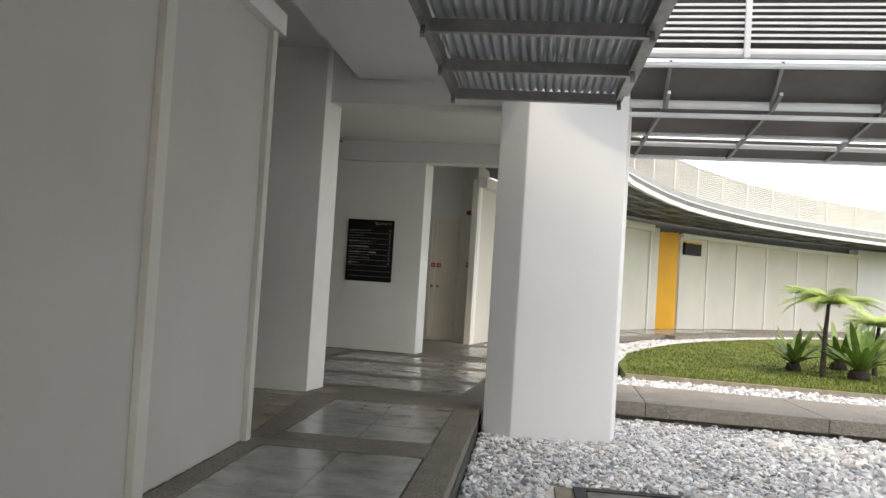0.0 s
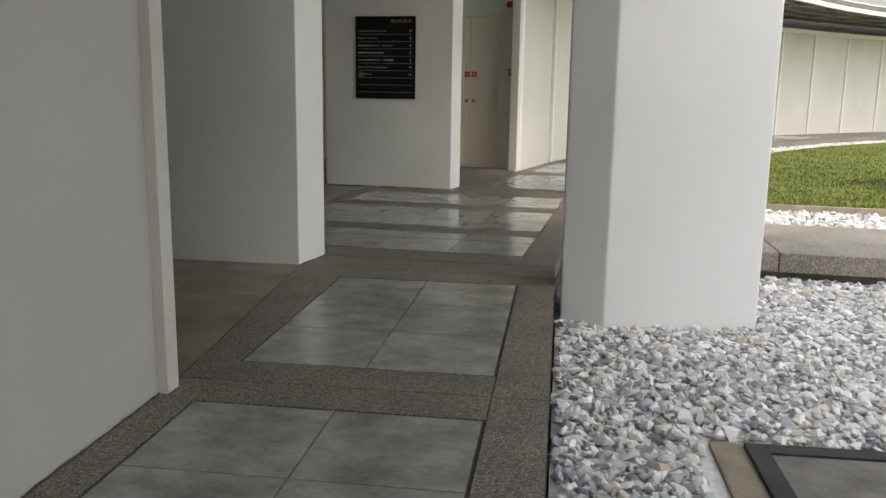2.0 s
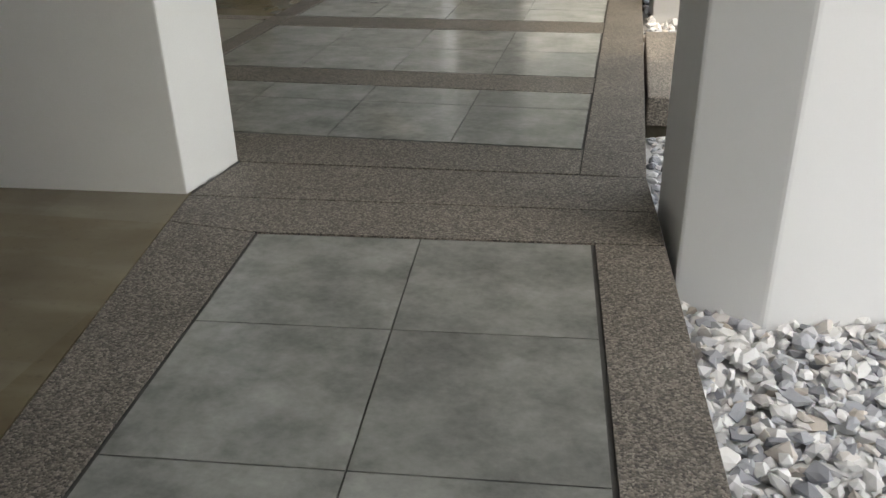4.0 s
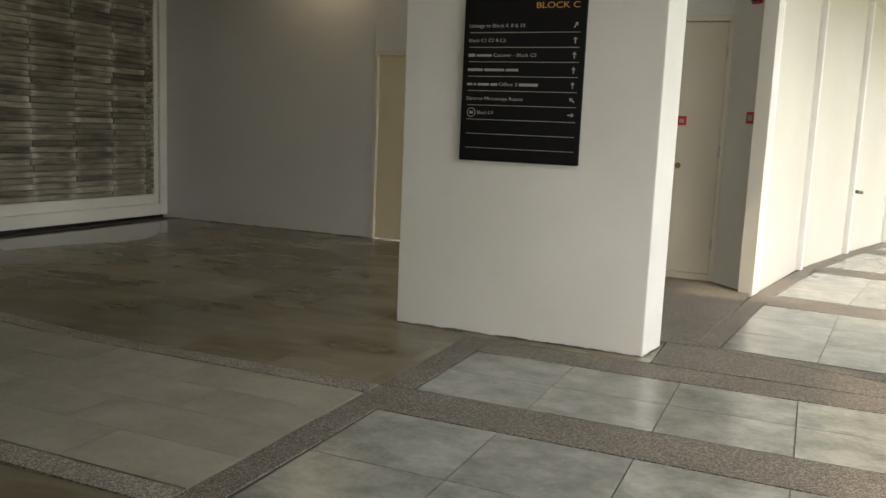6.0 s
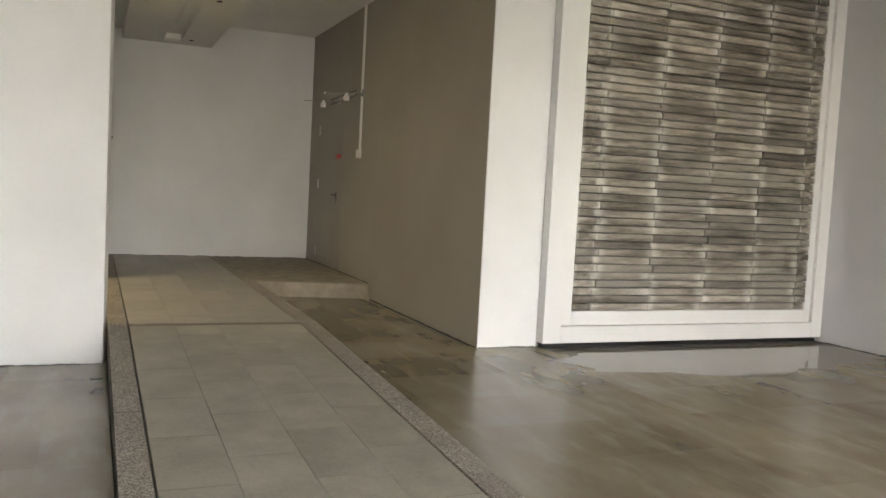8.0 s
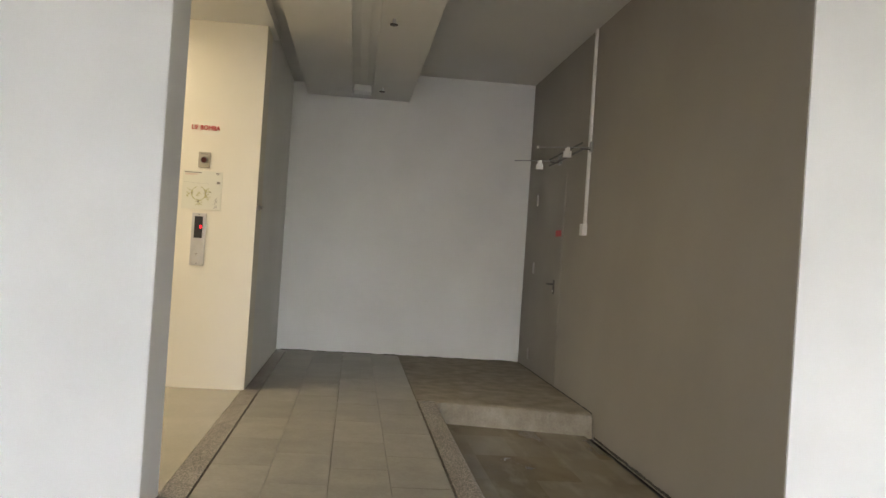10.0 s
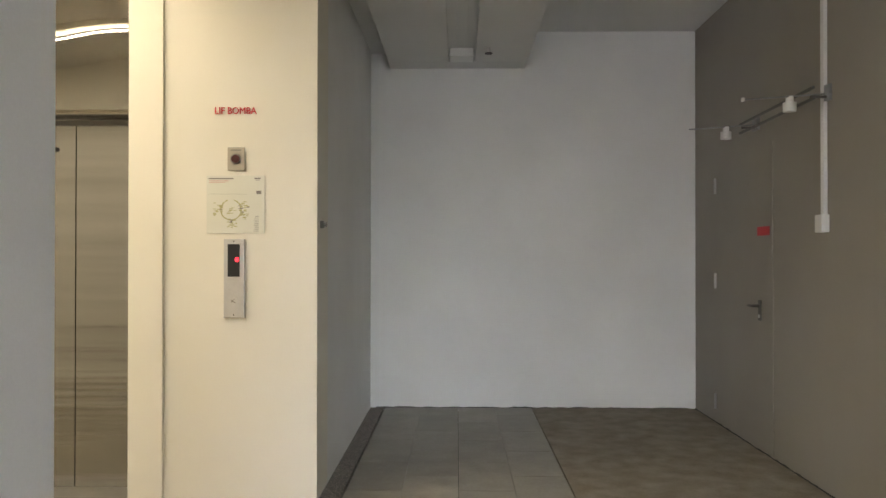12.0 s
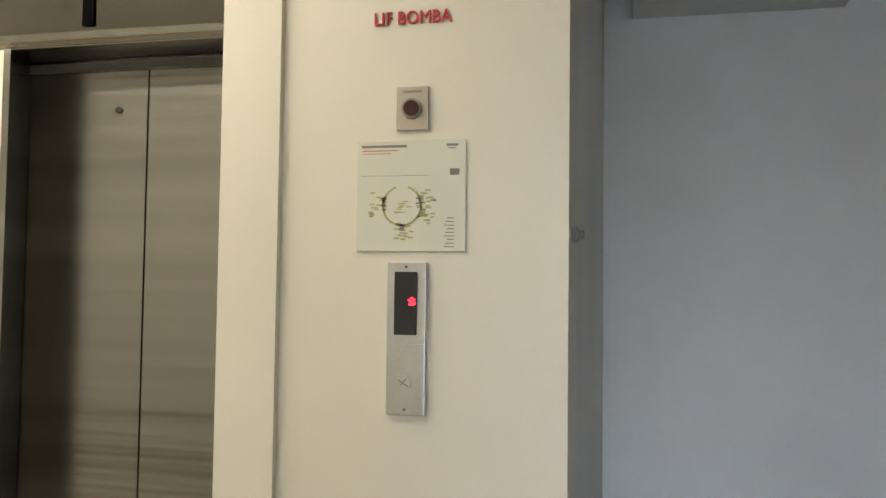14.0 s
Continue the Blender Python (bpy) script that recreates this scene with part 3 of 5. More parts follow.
def directory_board():
    x0, x1, z0, z1, y = -0.697, 0.073, 1.114, 2.113, 13.70
    t = thing("directory_board", -0.31, y, z0, "black directory board with white lines of lettering on the white pier", "sign")
    part("panel", box(x0, x1, y - 0.034, y - 0.012, z0, z1, 0.003), BOARD, t)
    part("backing", box(x0 + 0.05, x1 - 0.05, y - 0.013, y - 0.001, z0 + 0.05, z1 - 0.05), BLACK, t)
    f = y - 0.0355
    def line_of(text, xa, xb, z, height, mat, label):
        """Lettering fitted between xa and xb on the board's face."""
        me = text_mesh(text, height * 1.35)
        xs = [v.co.x for v in me.vertices]
        w = max(xs) - min(xs)
        me.materials.clear()
        me.materials.append(mat)
        me.transform(Matrix.Translation(((xa + xb) / 2, f, z)) @ pose(0, 0, 0, 90) @ Matrix.Diagonal(((xb - xa) / w, 1, 1, 1)) @ Matrix.Translation((-(max(xs) + min(xs)) / 2, 0, 0)))
        ob = new("lettering", me)
        ob.parent = t
        ob["label"] = label

    line_of("BLOCK C", -0.235, 0.03, 2.053, 0.037, GOLD, "amber heading lettering")
    rows = (("Linkage to Block 4, 8 & 10", 0.36), ("Block C1 C2 & C3", 0.24), ("", 0.14), ("", 0.0), ("", 0.0), ("Electron Microscopy Rooms", 0.37))
    pitch = 0.0878
    for k in range(9):
        z = 1.897 - k * pitch
        xa = x0 + 0.035
        part("rule", box(x0 + 0.04, x1 - 0.03, f + 0.001, f + 0.003, z - 0.0018, z + 0.0018), BARS, t)
        if k < 6 and rows[k][0]:
            line_of(rows[k][0], xa, xa + rows[k][1], z + 0.040, 0.022, BARS, "white line of small lettering")
        if k == 2:
            part("lettering", box(xa, xa + 0.045, f, f + 0.002, z + 0.030, z + 0.049), BARS, t)
            part("lettering", box(xa + 0.055, xa + 0.155, f, f + 0.002, z + 0.032, z + 0.045), BARS, t)
            line_of("Counter - Block C3", xa + 0.165, xa + 0.44, z + 0.040, 0.022, BARS, "white line of small lettering")
        if k == 3:
            for a, b in ((0, 0.10), (0.11, 0.24), (0.25, 0.33)):
                part("lettering", box(xa + a, xa + b, f, f + 0.002, z + 0.032, z + 0.047), BARS, t)
        if k == 4:
            for a, b in ((0, 0.035), (0.045, 0.06), (0.07, 0.145), (0.155, 0.20)):
                part("lettering", box(xa + a, xa + b, f, f + 0.002, z + 0.032, z + 0.046), BARS, t)
            line_of("Office 2", xa + 0.21, xa + 0.33, z + 0.040, 0.022, BARS, "white line of small lettering")
            part("lettering", box(xa + 0.34, xa + 0.46, f, f + 0.002, z + 0.031, z + 0.048), BARS, t)
        if k == 6:
            ring = bmesh.new()
            spin = [(math.cos(2 * math.pi * i / 28), math.sin(2 * math.pi * i / 28)) for i in range(28)]
            ins = [ring.verts.new((x0 + 0.07 + 0.024 * c, f, z + 0.042 + 0.024 * v)) for c, v in spin]
            outs = [ring.verts.new((x0 + 0.07 + 0.029 * c, f, z + 0.042 + 0.029 * v)) for c, v in spin]
            for i in range(28):
                ring.faces.new((ins[i], ins[(i + 1) % 28], outs[(i + 1) % 28], outs[i]))
            part("emblem", ring, BARS, t, "pale ring emblem")
            part("emblem_mark", box(x0 + 0.058, x0 + 0.082, f, f + 0.002, z + 0.034, z + 0.050), BARS, t)
            line_of("Block C4", x0 + 0.11, x0 + 0.215, z + 0.042, 0.022, BARS, "white line of small lettering")
        if k < 7:
            xx, zz = x1 - 0.06, z + 0.042
            turn = (0.6, 0, 0, 0, 0, -0.9, math.pi / 2)[k]
            tip, side = Vector((math.sin(turn), math.cos(turn))), Vector((math.cos(turn), -math.sin(turn)))
            c = Vector((xx, zz))
            pts = [c + tip * 0.02, c + side * 0.014 + tip * 0.003, c + side * 0.004 + tip * 0.003, c + side * 0.004 - tip * 0.02, c - side * 0.004 - tip * 0.02, c - side * 0.004 + tip * 0.003, c - side * 0.014 + tip * 0.003]
            bm = bmesh.new()
            bm.faces.new([bm.verts.new((p.x, f, p.y)) for p in pts])
            part("arrow", bm, BARS, t, "small white arrow")
    put(t)


directory_board()

# ---- service cupboard, fire signs and bell ----


def cupboard():
    t = thing("service_cupboard", 0.3, 16.82, 0.0, "pale cream double-door service cupboard with brass knobs", "cupboard")
    ya, yb = 16.86, 16.83
    part("door_frame", merge(box(0.0, 0.04, 16.80, 16.90, 0.0, 2.42, 0.004), box(0.56, 0.60, 16.80, 16.90, 0.0, 2.42, 0.004),
                             box(0.04, 0.56, 16.80, 16.90, 2.37, 2.42, 0.004), box(0.04, 0.56, 16.80, 16.90, 0.0, 0.06, 0.004)), DOORCREAM, t)
    part("back", box(0.0, 0.6, 16.95, 17.2, 0.0, 2.42), DOORCREAM, t)
    for x0, x1, kx in ((0.043, 0.133, 0.09), (0.138, 0.557, 0.205)):
        d = part("door", box(x0, x1, 16.825, 16.865, 0.065, 2.365, 0.004), DOORCREAM, t)
        k = bmesh.new()
        bmesh.ops.create_uvsphere(k, u_segments=14, v_segments=10, radius=0.027, matrix=Matrix.Translation((kx, 16.79, 1.06)))
        part("knob", merge(k, tube((kx, 16.826, 1.06), (kx, 16.79, 1.06), 0.012)), BRASS, d, "dull brass knob", True)
        part("fire_sign", box(kx - 0.043, kx + 0.043, 16.820, 16.824, 1.43, 1.515), RED, d, "small square red fire sign")
        part("sign_mark", box(kx - 0.02, kx + 0.02, 16.8175, 16.8195, 1.455, 1.49), BARS, d)
    for z in (0.35, 1.2, 2.1):
        part("hinge", tube((0.56, 16.805, z - 0.05), (0.56, 16.805, z + 0.05), 0.010), STEELPLATE, t)
    put(t)


cupboard()
nd = (Vector((0.96, 16.38)) - Vector((0.60, 16.80))).normalized()


def nib_box(s0, s1, proud0, proud1, z0, z1, bevel=0.003):
    a = Vector((0.60, 16.80))
    nrm = Vector((nd.y, -nd.x))
    return prism([tuple(a + nd * s0 + nrm * proud0), tuple(a + nd * s1 + nrm * proud0), tuple(a + nd * s1 + nrm * proud1), tuple(a + nd * s0 + nrm * proud1)], z0, z1, bevel)


sgn = tagged(link("fire_sign", nib_box(0.30, 0.41, 0.0, 0.012, 1.46, 1.56), RED), "small red fire sign on the white nib", "sign")
part("sign_mark", nib_box(0.325, 0.385, 0.012, 0.0145, 1.485, 1.535, 0), BARS, sgn)
bell = tagged(link("alarm_beacon", nib_box(0.28, 0.37, 0.0, 0.05, 2.47, 2.56, 0.012), RED), "dark red fire alarm beacon on the white nib", "alarm")
part("lens", nib_box(0.30, 0.35, 0.05, 0.075, 2.49, 2.54, 0.008), BLACK, bell)

rd = (Vector(RING[3]) - Vector(RING[2])).normalized()
rn = Vector((rd.y, -rd.x))


def on_ring(s, out, z):
    p = Vector(RING[2]) + rd * s + rn * out
    return (p.x, p.y, z)


lever = tagged(link("door_lever", bar(on_ring(0.10, 0.004, 0.74), on_ring(0.16, 0.004, 0.74), 0.012, 0.14), DARKMETAL), "dark steel lever handle on a white wall panel", "handle")
part("grip", merge(tube(on_ring(0.13, 0.0, 0.76), on_ring(0.13, 0.06, 0.76), 0.02), tube(on_ring(0.11, 0.06, 0.76), on_ring(0.33, 0.06, 0.745), 0.021)), DARKMETAL, lever)

# ---- cream door at the back of the lobby ----


def cream_door():
    t = thing("door_1", -2.855, 17.37, 0.0, "closed cream-yellow flush door with a cream frame", "door")
    part("door_frame", merge(box(-3.334, -3.285, 17.335, 17.50, 0, 2.158, 0.004), box(-2.425, -2.376, 17.335, 17.50, 0, 2.158, 0.004), box(-3.285, -2.425, 17.335, 17.50, 2.11, 2.158, 0.004)), DOORCREAM, t)
    leaf = part("leaf", box(-3.282, -2.428, 17.38, 17.425, 0.008, 2.107, 0.003), DOORYEL, t)
    for z in (0.3, 1.8):
        part("hinge", tube((-3.283, 17.372, z - 0.05), (-3.283, 17.372, z + 0.05), 0.009), STEELPLATE, t)
    part("handle", merge(tube((-2.5, 17.38, 1.03), (-2.5, 17.33, 1.03), 0.01), tube((-2.5, 17.33, 1.03), (-2.62, 17.33, 1.03), 0.01)), STEELPLATE, leaf)
    t["kind"] = "structure"
    put(t)


cream_door()
wl = thing("wall_lamp", -3.95, 17.2, 3.15, "linear warm wall-wash lamp under the lobby ceiling", "lamp")
part("housing", box(-4.3, -3.6, 16.98, 17.12, 3.365, 3.43, 0.006), WHITEPL, wl)
part("tube", tube((-4.25, 17.05, 3.355), (-3.65, 17.05, 3.355), 0.014), LAMP_WARM, wl)
part("bracket", box(-4.0, -3.9, 17.0, 17.1, 3.431, 3.45), WHITEPL, wl)
put(wl)

# ---- stone feature wall ----
FY0, FY1, FX = 14.222, 17.345, -6.37
feat = structure("wall_feature", box(-6.483, -6.46, FY0 + 0.1, FY1 - 0.02, 0.2, 3.44), GROUT, "recessed feature wall of split grey-brown stone courses in a white frame", "wall")
part("frame", box(-6.483, FX, FY0, FY0 + 0.17, 0.045, 3.445, 0.006), WHITE, feat, "white painted frame")
part("frame", box(-6.483, FX, FY1 - 0.13, FY1, 0.045, 3.445, 0.006), WHITE, feat, "white painted frame")
part("frame", box(-6.483, FX - 0.001, FY0 + 0.17, FY1 - 0.13, 0.045, 0.19, 0.006), WHITE, feat, "white painted frame")
part("inner_frame", box(-6.483, FX - 0.035, FY0 + 0.172, FY0 + 0.285, 0.193, 3.44, 0.004), WHITE, feat, "stepped white inner frame")
part("inner_frame", box(-6.483, FX - 0.035, FY1 - 0.20, FY1 - 0.132, 0.193, 3.44, 0.004), WHITE, feat, "stepped white inner frame")
part("inner_frame", box(-6.483, FX - 0.036, FY0 + 0.285, FY1 - 0.20, 0.193, 0.315, 0.004), WHITE, feat, "stepped white inner frame")
part("plinth", box(-6.483, FX - 0.06, FY0 + 0.02, FY1 - 0.01, -0.02, 0.043), BLACK, feat, "dark recessed plinth")


def stone_material():
    """Split slate: dark brown to grey-beige beds, patches that run over several courses, pale lime at the joints."""
    m = material("split stone", (0.05, 0.041, 0.03), (0.43, 0.39, 0.33), 2.6, 0.28, 0.5, 30, 0, 0.45, 0.5, (1, 0.6, 6))
    n, l = m.node_tree.nodes, m.node_tree.links
    bsdf = n["Principled BSDF"]
    colour = bsdf.inputs["Base Color"].links[0].from_socket
    co, geo, sep = n.new("ShaderNodeTexCoord"), n.new("ShaderNodeNewGeometry"), n.new("ShaderNodeSeparateXYZ")
    l.new(co.outputs["Object"], sep.inputs[0])
    flat = n.new("ShaderNodeMapping")
    flat.inputs["Scale"].default_value = (1, 1.1, 3.2)
    l.new(geo.outputs["Position"], flat.inputs[0])

    def field(scale, lo, hi, to):
        t, r = n.new("ShaderNodeTexNoise"), n.new("ShaderNodeMapRange")
        t.inputs["Scale"].default_value, t.inputs["Detail"].default_value = scale, 3
        r.interpolation_type = "SMOOTHSTEP"
        r.inputs["From Min"].default_value, r.inputs["From Max"].default_value, r.inputs["To Max"].default_value = lo, hi, to
        l.new(flat.outputs[0], t.inputs[0])
        l.new(t.outputs[0], r.inputs[0])
        return r.outputs[0]

    def over(base, tone, fac):
        x = n.new("ShaderNodeMix")
        x.data_type = "RGBA"
        l.new(base, x.inputs["A"])
        x.inputs["B"].default_value = (*tone, 1)
        l.new(fac, x.inputs["Factor"])
        return x.outputs["Result"]

    colour = over(colour, (0.30, 0.28, 0.24), field(0.9, 0.46, 0.66, 0.7))
    colour = over(colour, (0.06, 0.05, 0.038), field(1.3, 0.54, 0.72, 0.6))
    mid, end, both = n.new("ShaderNodeMath"), n.new("ShaderNodeMapRange"), n.new("ShaderNodeMath")
    mid.operation, both.operation = "SUBTRACT", "MULTIPLY"
    mid.inputs[1].default_value = 0.5
    size = n.new("ShaderNodeMath")
    size.operation = "ABSOLUTE"
    l.new(sep.outputs["Y"], mid.inputs[0])
    l.new(mid.outputs[0], size.inputs[0])
    end.interpolation_type = "SMOOTHSTEP"
    end.inputs["From Min"].default_value, end.inputs["From Max"].default_value = 0.30, 0.5
    l.new(size.outputs[0], end.inputs[0])
    l.new(end.outputs[0], both.inputs[0])
    who, some = n.new("ShaderNodeObjectInfo"), n.new("ShaderNodeMath")
    some.operation = "MULTIPLY"
    l.new(who.outputs["Random"], some.inputs[0])
    l.new(field(1.7, 0.34, 0.56, 1.2), some.inputs[1])
    l.new(some.outputs[0], both.inputs[1])
    colour = over(colour, (0.60, 0.58, 0.53), both.outputs[0])
    l.new(colour, bsdf.inputs["Base Color"])
    return m


STONE = stone_material()
rng = random.Random(7)
ya, yb = FY0 + 0.287, FY1 - 0.202
rows_n, z_lo, z_hi = 46, 0.32, 3.44
rh = (z_hi - z_lo) / rows_n
stone_meshes = []
for v in range(12):
    bm = bmesh.new()
    h, d = rh - 0.007, 0.045
    rr = random.Random(v)
    prof = [(-0.02, 0), (d - 0.009, 0.0), (d - 0.001, 0.005), (d + 0.003, h * 0.5), (d - 0.001, h - 0.005), (d - 0.009, h), (-0.02, h)]
    m = len(prof)
    ends = []
    for yy in (0.0, 0.02, 0.14, 0.32, 0.5, 0.68, 0.86, 0.98, 1.0):
        bow = 0.004 if yy in (0.02, 0.98) else -0.003 if yy in (0.0, 1.0) else 0.0
        ends.append([bm.verts.new((px + (bow + rr.uniform(-0.004, 0.004) if px > 0 else 0), yy, pz)) for px, pz in prof])
    for e0, e1 in zip(ends, ends[1:]):
        for i in range(m):
            bm.faces.new((e0[i], e0[(i + 1) % m], e1[(i + 1) % m], e1[i]))
    bm.faces.new(ends[0][::-1])
    bm.faces.new(ends[-1])
    bmesh.ops.recalc_face_normals(bm, faces=bm.faces)
    me = bpy.data.meshes.new("stone")
    bm.to_mesh(me)
    bm.free()
    me.materials.append(STONE)
    stone_meshes.append(me)
for r in range(rows_n):
    cuts = [ya] + [ya + (yb - ya) * f for f in ((0.085, 0.305, 0.53, 0.745, 0.95) if r % 2 else (0.07, 0.295, 0.515, 0.735, 0.94))] + [yb]
    for a, b in zip(cuts, cuts[1:]):
        ob = new("stone", rng.choice(stone_meshes))
        ob.location = (-6.458 + rng.uniform(-0.008, 0.008), a + 0.001, z_lo + r * rh)
        ob.scale = (1, b - a - 0.002, 1.0)
        ob.parent = feat

# ---- corridor: service door, lamps, conduit ----
sd = thing("door_2", -11.55, 13.67, UP, "taupe flush service door with steel lever and red sticker", "door")
sd["kind"] = "structure"
part("leaf", box(-12.0, -10.84, 13.665, 13.70, UP + 0.01, 2.25, 0.0015), TAUPE, sd)
for z in (0.35, 1.3, 2.05):
    part("hinge", tube((-12.0, 13.648, z - 0.06), (-12.0, 13.648, z + 0.06), 0.010), STEELPLATE, sd)
hd = part("handle_plate", box(-11.06, -11.01, 13.648, 13.656, 1.06, 1.20, 0.004), DARKMETAL, sd)
part("lever", merge(tube((-11.035, 13.65, 1.16), (-11.035, 13.60, 1.16), 0.010), tube((-11.035, 13.60, 1.16), (-11.11, 13.60, 1.16), 0.009)), DARKMETAL, hd)
part("keyhole", tube((-11.035, 13.65, 1.09), (-11.035, 13.643, 1.09), 0.012), STEELPLATE, hd)
part("sticker", box(-11.08, -10.86, 13.6515, 13.6535, 1.635, 1.695), RED, sd, "red sticker")
put(sd)


def flood_lamp(x):
    t = thing("emergency_lamp", x, 13.66, 2.34, "small grey emergency spotlight on a long wall arm", "lamp", "spotlights on the corridor wall")
    part("arm", bar((x, 13.655, 2.40), (x + 0.05, 13.18, 2.36), 0.009, 0.009), GALV, t)
    part("wall_plate", box(x - 0.05, x + 0.05, 13.648, 13.668, 2.36, 2.45, 0.004), GALV, t)
    part("head", merge(tube((x + 0.01, 13.45, 2.35), (x + 0.01, 13.45, 2.30), 0.036, 16), tube((x + 0.01, 13.45, 2.385), (x + 0.01, 13.45, 2.35), 0.022)), WHITEPL, t)
    part("end_cap", box(x + 0.042, x + 0.060, 13.17, 13.185, 2.35, 2.37), WHITEPL, t)
    put(t)


flood_lamp(-10.02)
flood_lamp(-11.12)
tr = thing("lamp_rail", -10.4, 13.6, 2.4, "pair of thin dark steel rods carrying spotlights along the taupe wall", "rail")
for z in (2.405, 2.345):
    part("rod", tube((-9.96, 13.56, z + 0.02), (-11.15, 13.56, z), 0.009), DARKMETAL, tr)
for x in (-10.0, -11.12):
    part("standoff", tube((x, 13.672, 2.38), (x, 13.56, 2.38), 0.008), DARKMETAL, tr)
put(tr)
cd = thing("switch_conduit", -10.05, 13.66, 1.7, "white surface conduit dropping to a white switch box", "conduit")
part("trunking", box(-10.07, -10.03, 13.645, 13.668, 1.73, 3.45, 0.003), WHITEPL, cd)
part("switch_box", box(-10.095, -10.005, 13.622, 13.668, 1.63, 1.73, 0.006), WHITEPL, cd)
put(cd)
for x, y in ((-11.9, 11.85), (-9.2, 11.85)):
    sp = thing("sprinkler", x, y, 3.13, "small dark pendent sprinkler head under the duct", "sprinkler", "sprinklers")
    part("stem", tube((x, y, 3.13), (x, y, 3.09), 0.012), STEELPLATE, sp)
    part("deflector", tube((x, y, 3.09), (x, y, 3.082), 0.03), BLACK, sp)
    put(sp)
sp = thing("sprinkler", -0.84, 13.45, 3.40, "small dark pendent sprinkler head under the soffit", "sprinkler", "sprinklers")
part("stem", tube((-0.84, 13.45, 3.40), (-0.84, 13.45, 3.34), 0.014), STEELPLATE, sp)
part("deflector", tube((-0.84, 13.45, 3.34), (-0.84, 13.45, 3.33), 0.035), BLACK, sp)
put(sp)
sl = thing("slot_lamp", -9.9, 11.64, 3.18, "white linear lamp fitting recessed in the duct slot, unlit", "lamp")
part("batten", box(-11.9, -7.3, 11.60, 11.68, 3.165, 3.189, 0.005), CEIL, sl)
part("end_cap", box(-12.34, -12.12, 11.545, 11.735, 3.118, 3.189, 0.006), DIFF, sl, "white end cap")
put(sl)

# ---- lift ----


def digit_one(x, y, z0, z1):
    """The figure 1 with its flag, standing on a wall that faces +x; left in view is -y."""
    w = 0.020
    pts = [(y - w, z0), (y + w, z0), (y + w, z1), (y - w * 0.3, z1), (y - 0.075, z1 - 0.062), (y - 0.075, z1 - 0.098), (y - w, z1 - 0.058)]
    bm = bmesh.new()
    bm.faces.new([bm.verts.new((x, a, b)) for a, b in pts])
    r = bmesh.ops.extrude_face_region(bm, geom=bm.faces[:])
    bmesh.ops.translate(bm, verts=[v for v in r["geom"] if isinstance(v, bmesh.types.BMVert)], vec=(0.002, 0, 0))
    return bm


def header_sheet():
    """A thin polished sheet, buckled into two shallow bows that meet over the floor number."""
    bm = bmesh.new()
    ny, nz, rows = 48, 20, []
    for i in range(ny + 1):
        y = 8.802 + 1.03 * i / ny
        g = 0.018 * abs(math.sin(math.pi * (y - 9.36) / 0.95))
        col = []
        for j in range(nz + 1):
            z = 2.272 + 0.866 * j / nz
            col.append(bm.verts.new((-9.8615 + g * (z - 2.45) + 0.0012 * noise.noise((y * 3, z * 4, 0.5)), y, z)))
        rows.append(col)
    for a, b in zip(rows, rows[1:]):
        for j in range(nz):
            bm.faces.new((a[j], b[j], b[j + 1], a[j + 1]))
    bmesh.ops.solidify(bm, geom=bm.faces[:], thickness=0.003)
    return bm


def lift():
    t = thing("lift", -10.0, 9.39, UP, "brushed steel lift entrance with closed centre-opening doors", "lift")
    for y0, y1, lab in ((8.93, 9.436, ""), (9.440, 9.90, "")):
        part("door", box(-10.09, -10.05, y0, y1, UP + 0.01, 2.30, 0.003), STEEL, t)
    part("header", box(-10.19, -9.875, 8.80, 9.834, 2.27, 3.14, 0.004), STEEL, t)
    part("header_sheet", header_sheet(), POLISHED, t, "polished steel header sheet, slightly buckled", True)
    part("jamb", prism([(-9.856, 9.036), (-9.856, 9.062), (-10.048, 8.985), (-10.048, 8.955)], UP, 2.268, 0.002), STEEL, t)
    part("jamb", box(-10.19, -10.02, 9.80, 9.834, UP, 2.268, 0.004), STEEL, t)
    part("sill", box(-10.12, -9.84, 8.99, 9.834, UP - 0.003, UP + 0.012, 0.003), STEELPLATE, t)
    part("door_track", box(-10.11, -10.03, 8.99, 9.80, 2.235, 2.262), DARKMETAL, t)
    part("key_escutcheon", tube((-10.05, 9.33, 2.10), (-10.044, 9.33, 2.10), 0.012), BLACK, t)
    part("floor_number", digit_one(-9.8555, 9.342, 2.327, 2.566), MATTBLACK, t, "black figure 1")
    put(t)


lift()
words_sign = thing("lift_sign", -9.83, 10.407, 2.28, "raised red letters on the cream wall", "sign")
words("lettering", "LIF BOMBA", 0.052, face_x(-9.826, 10.407, 2.279) @ Matrix.Diagonal((0.9, 1, 4, 1)), RED, words_sign, "red capital letters")
put(words_sign)


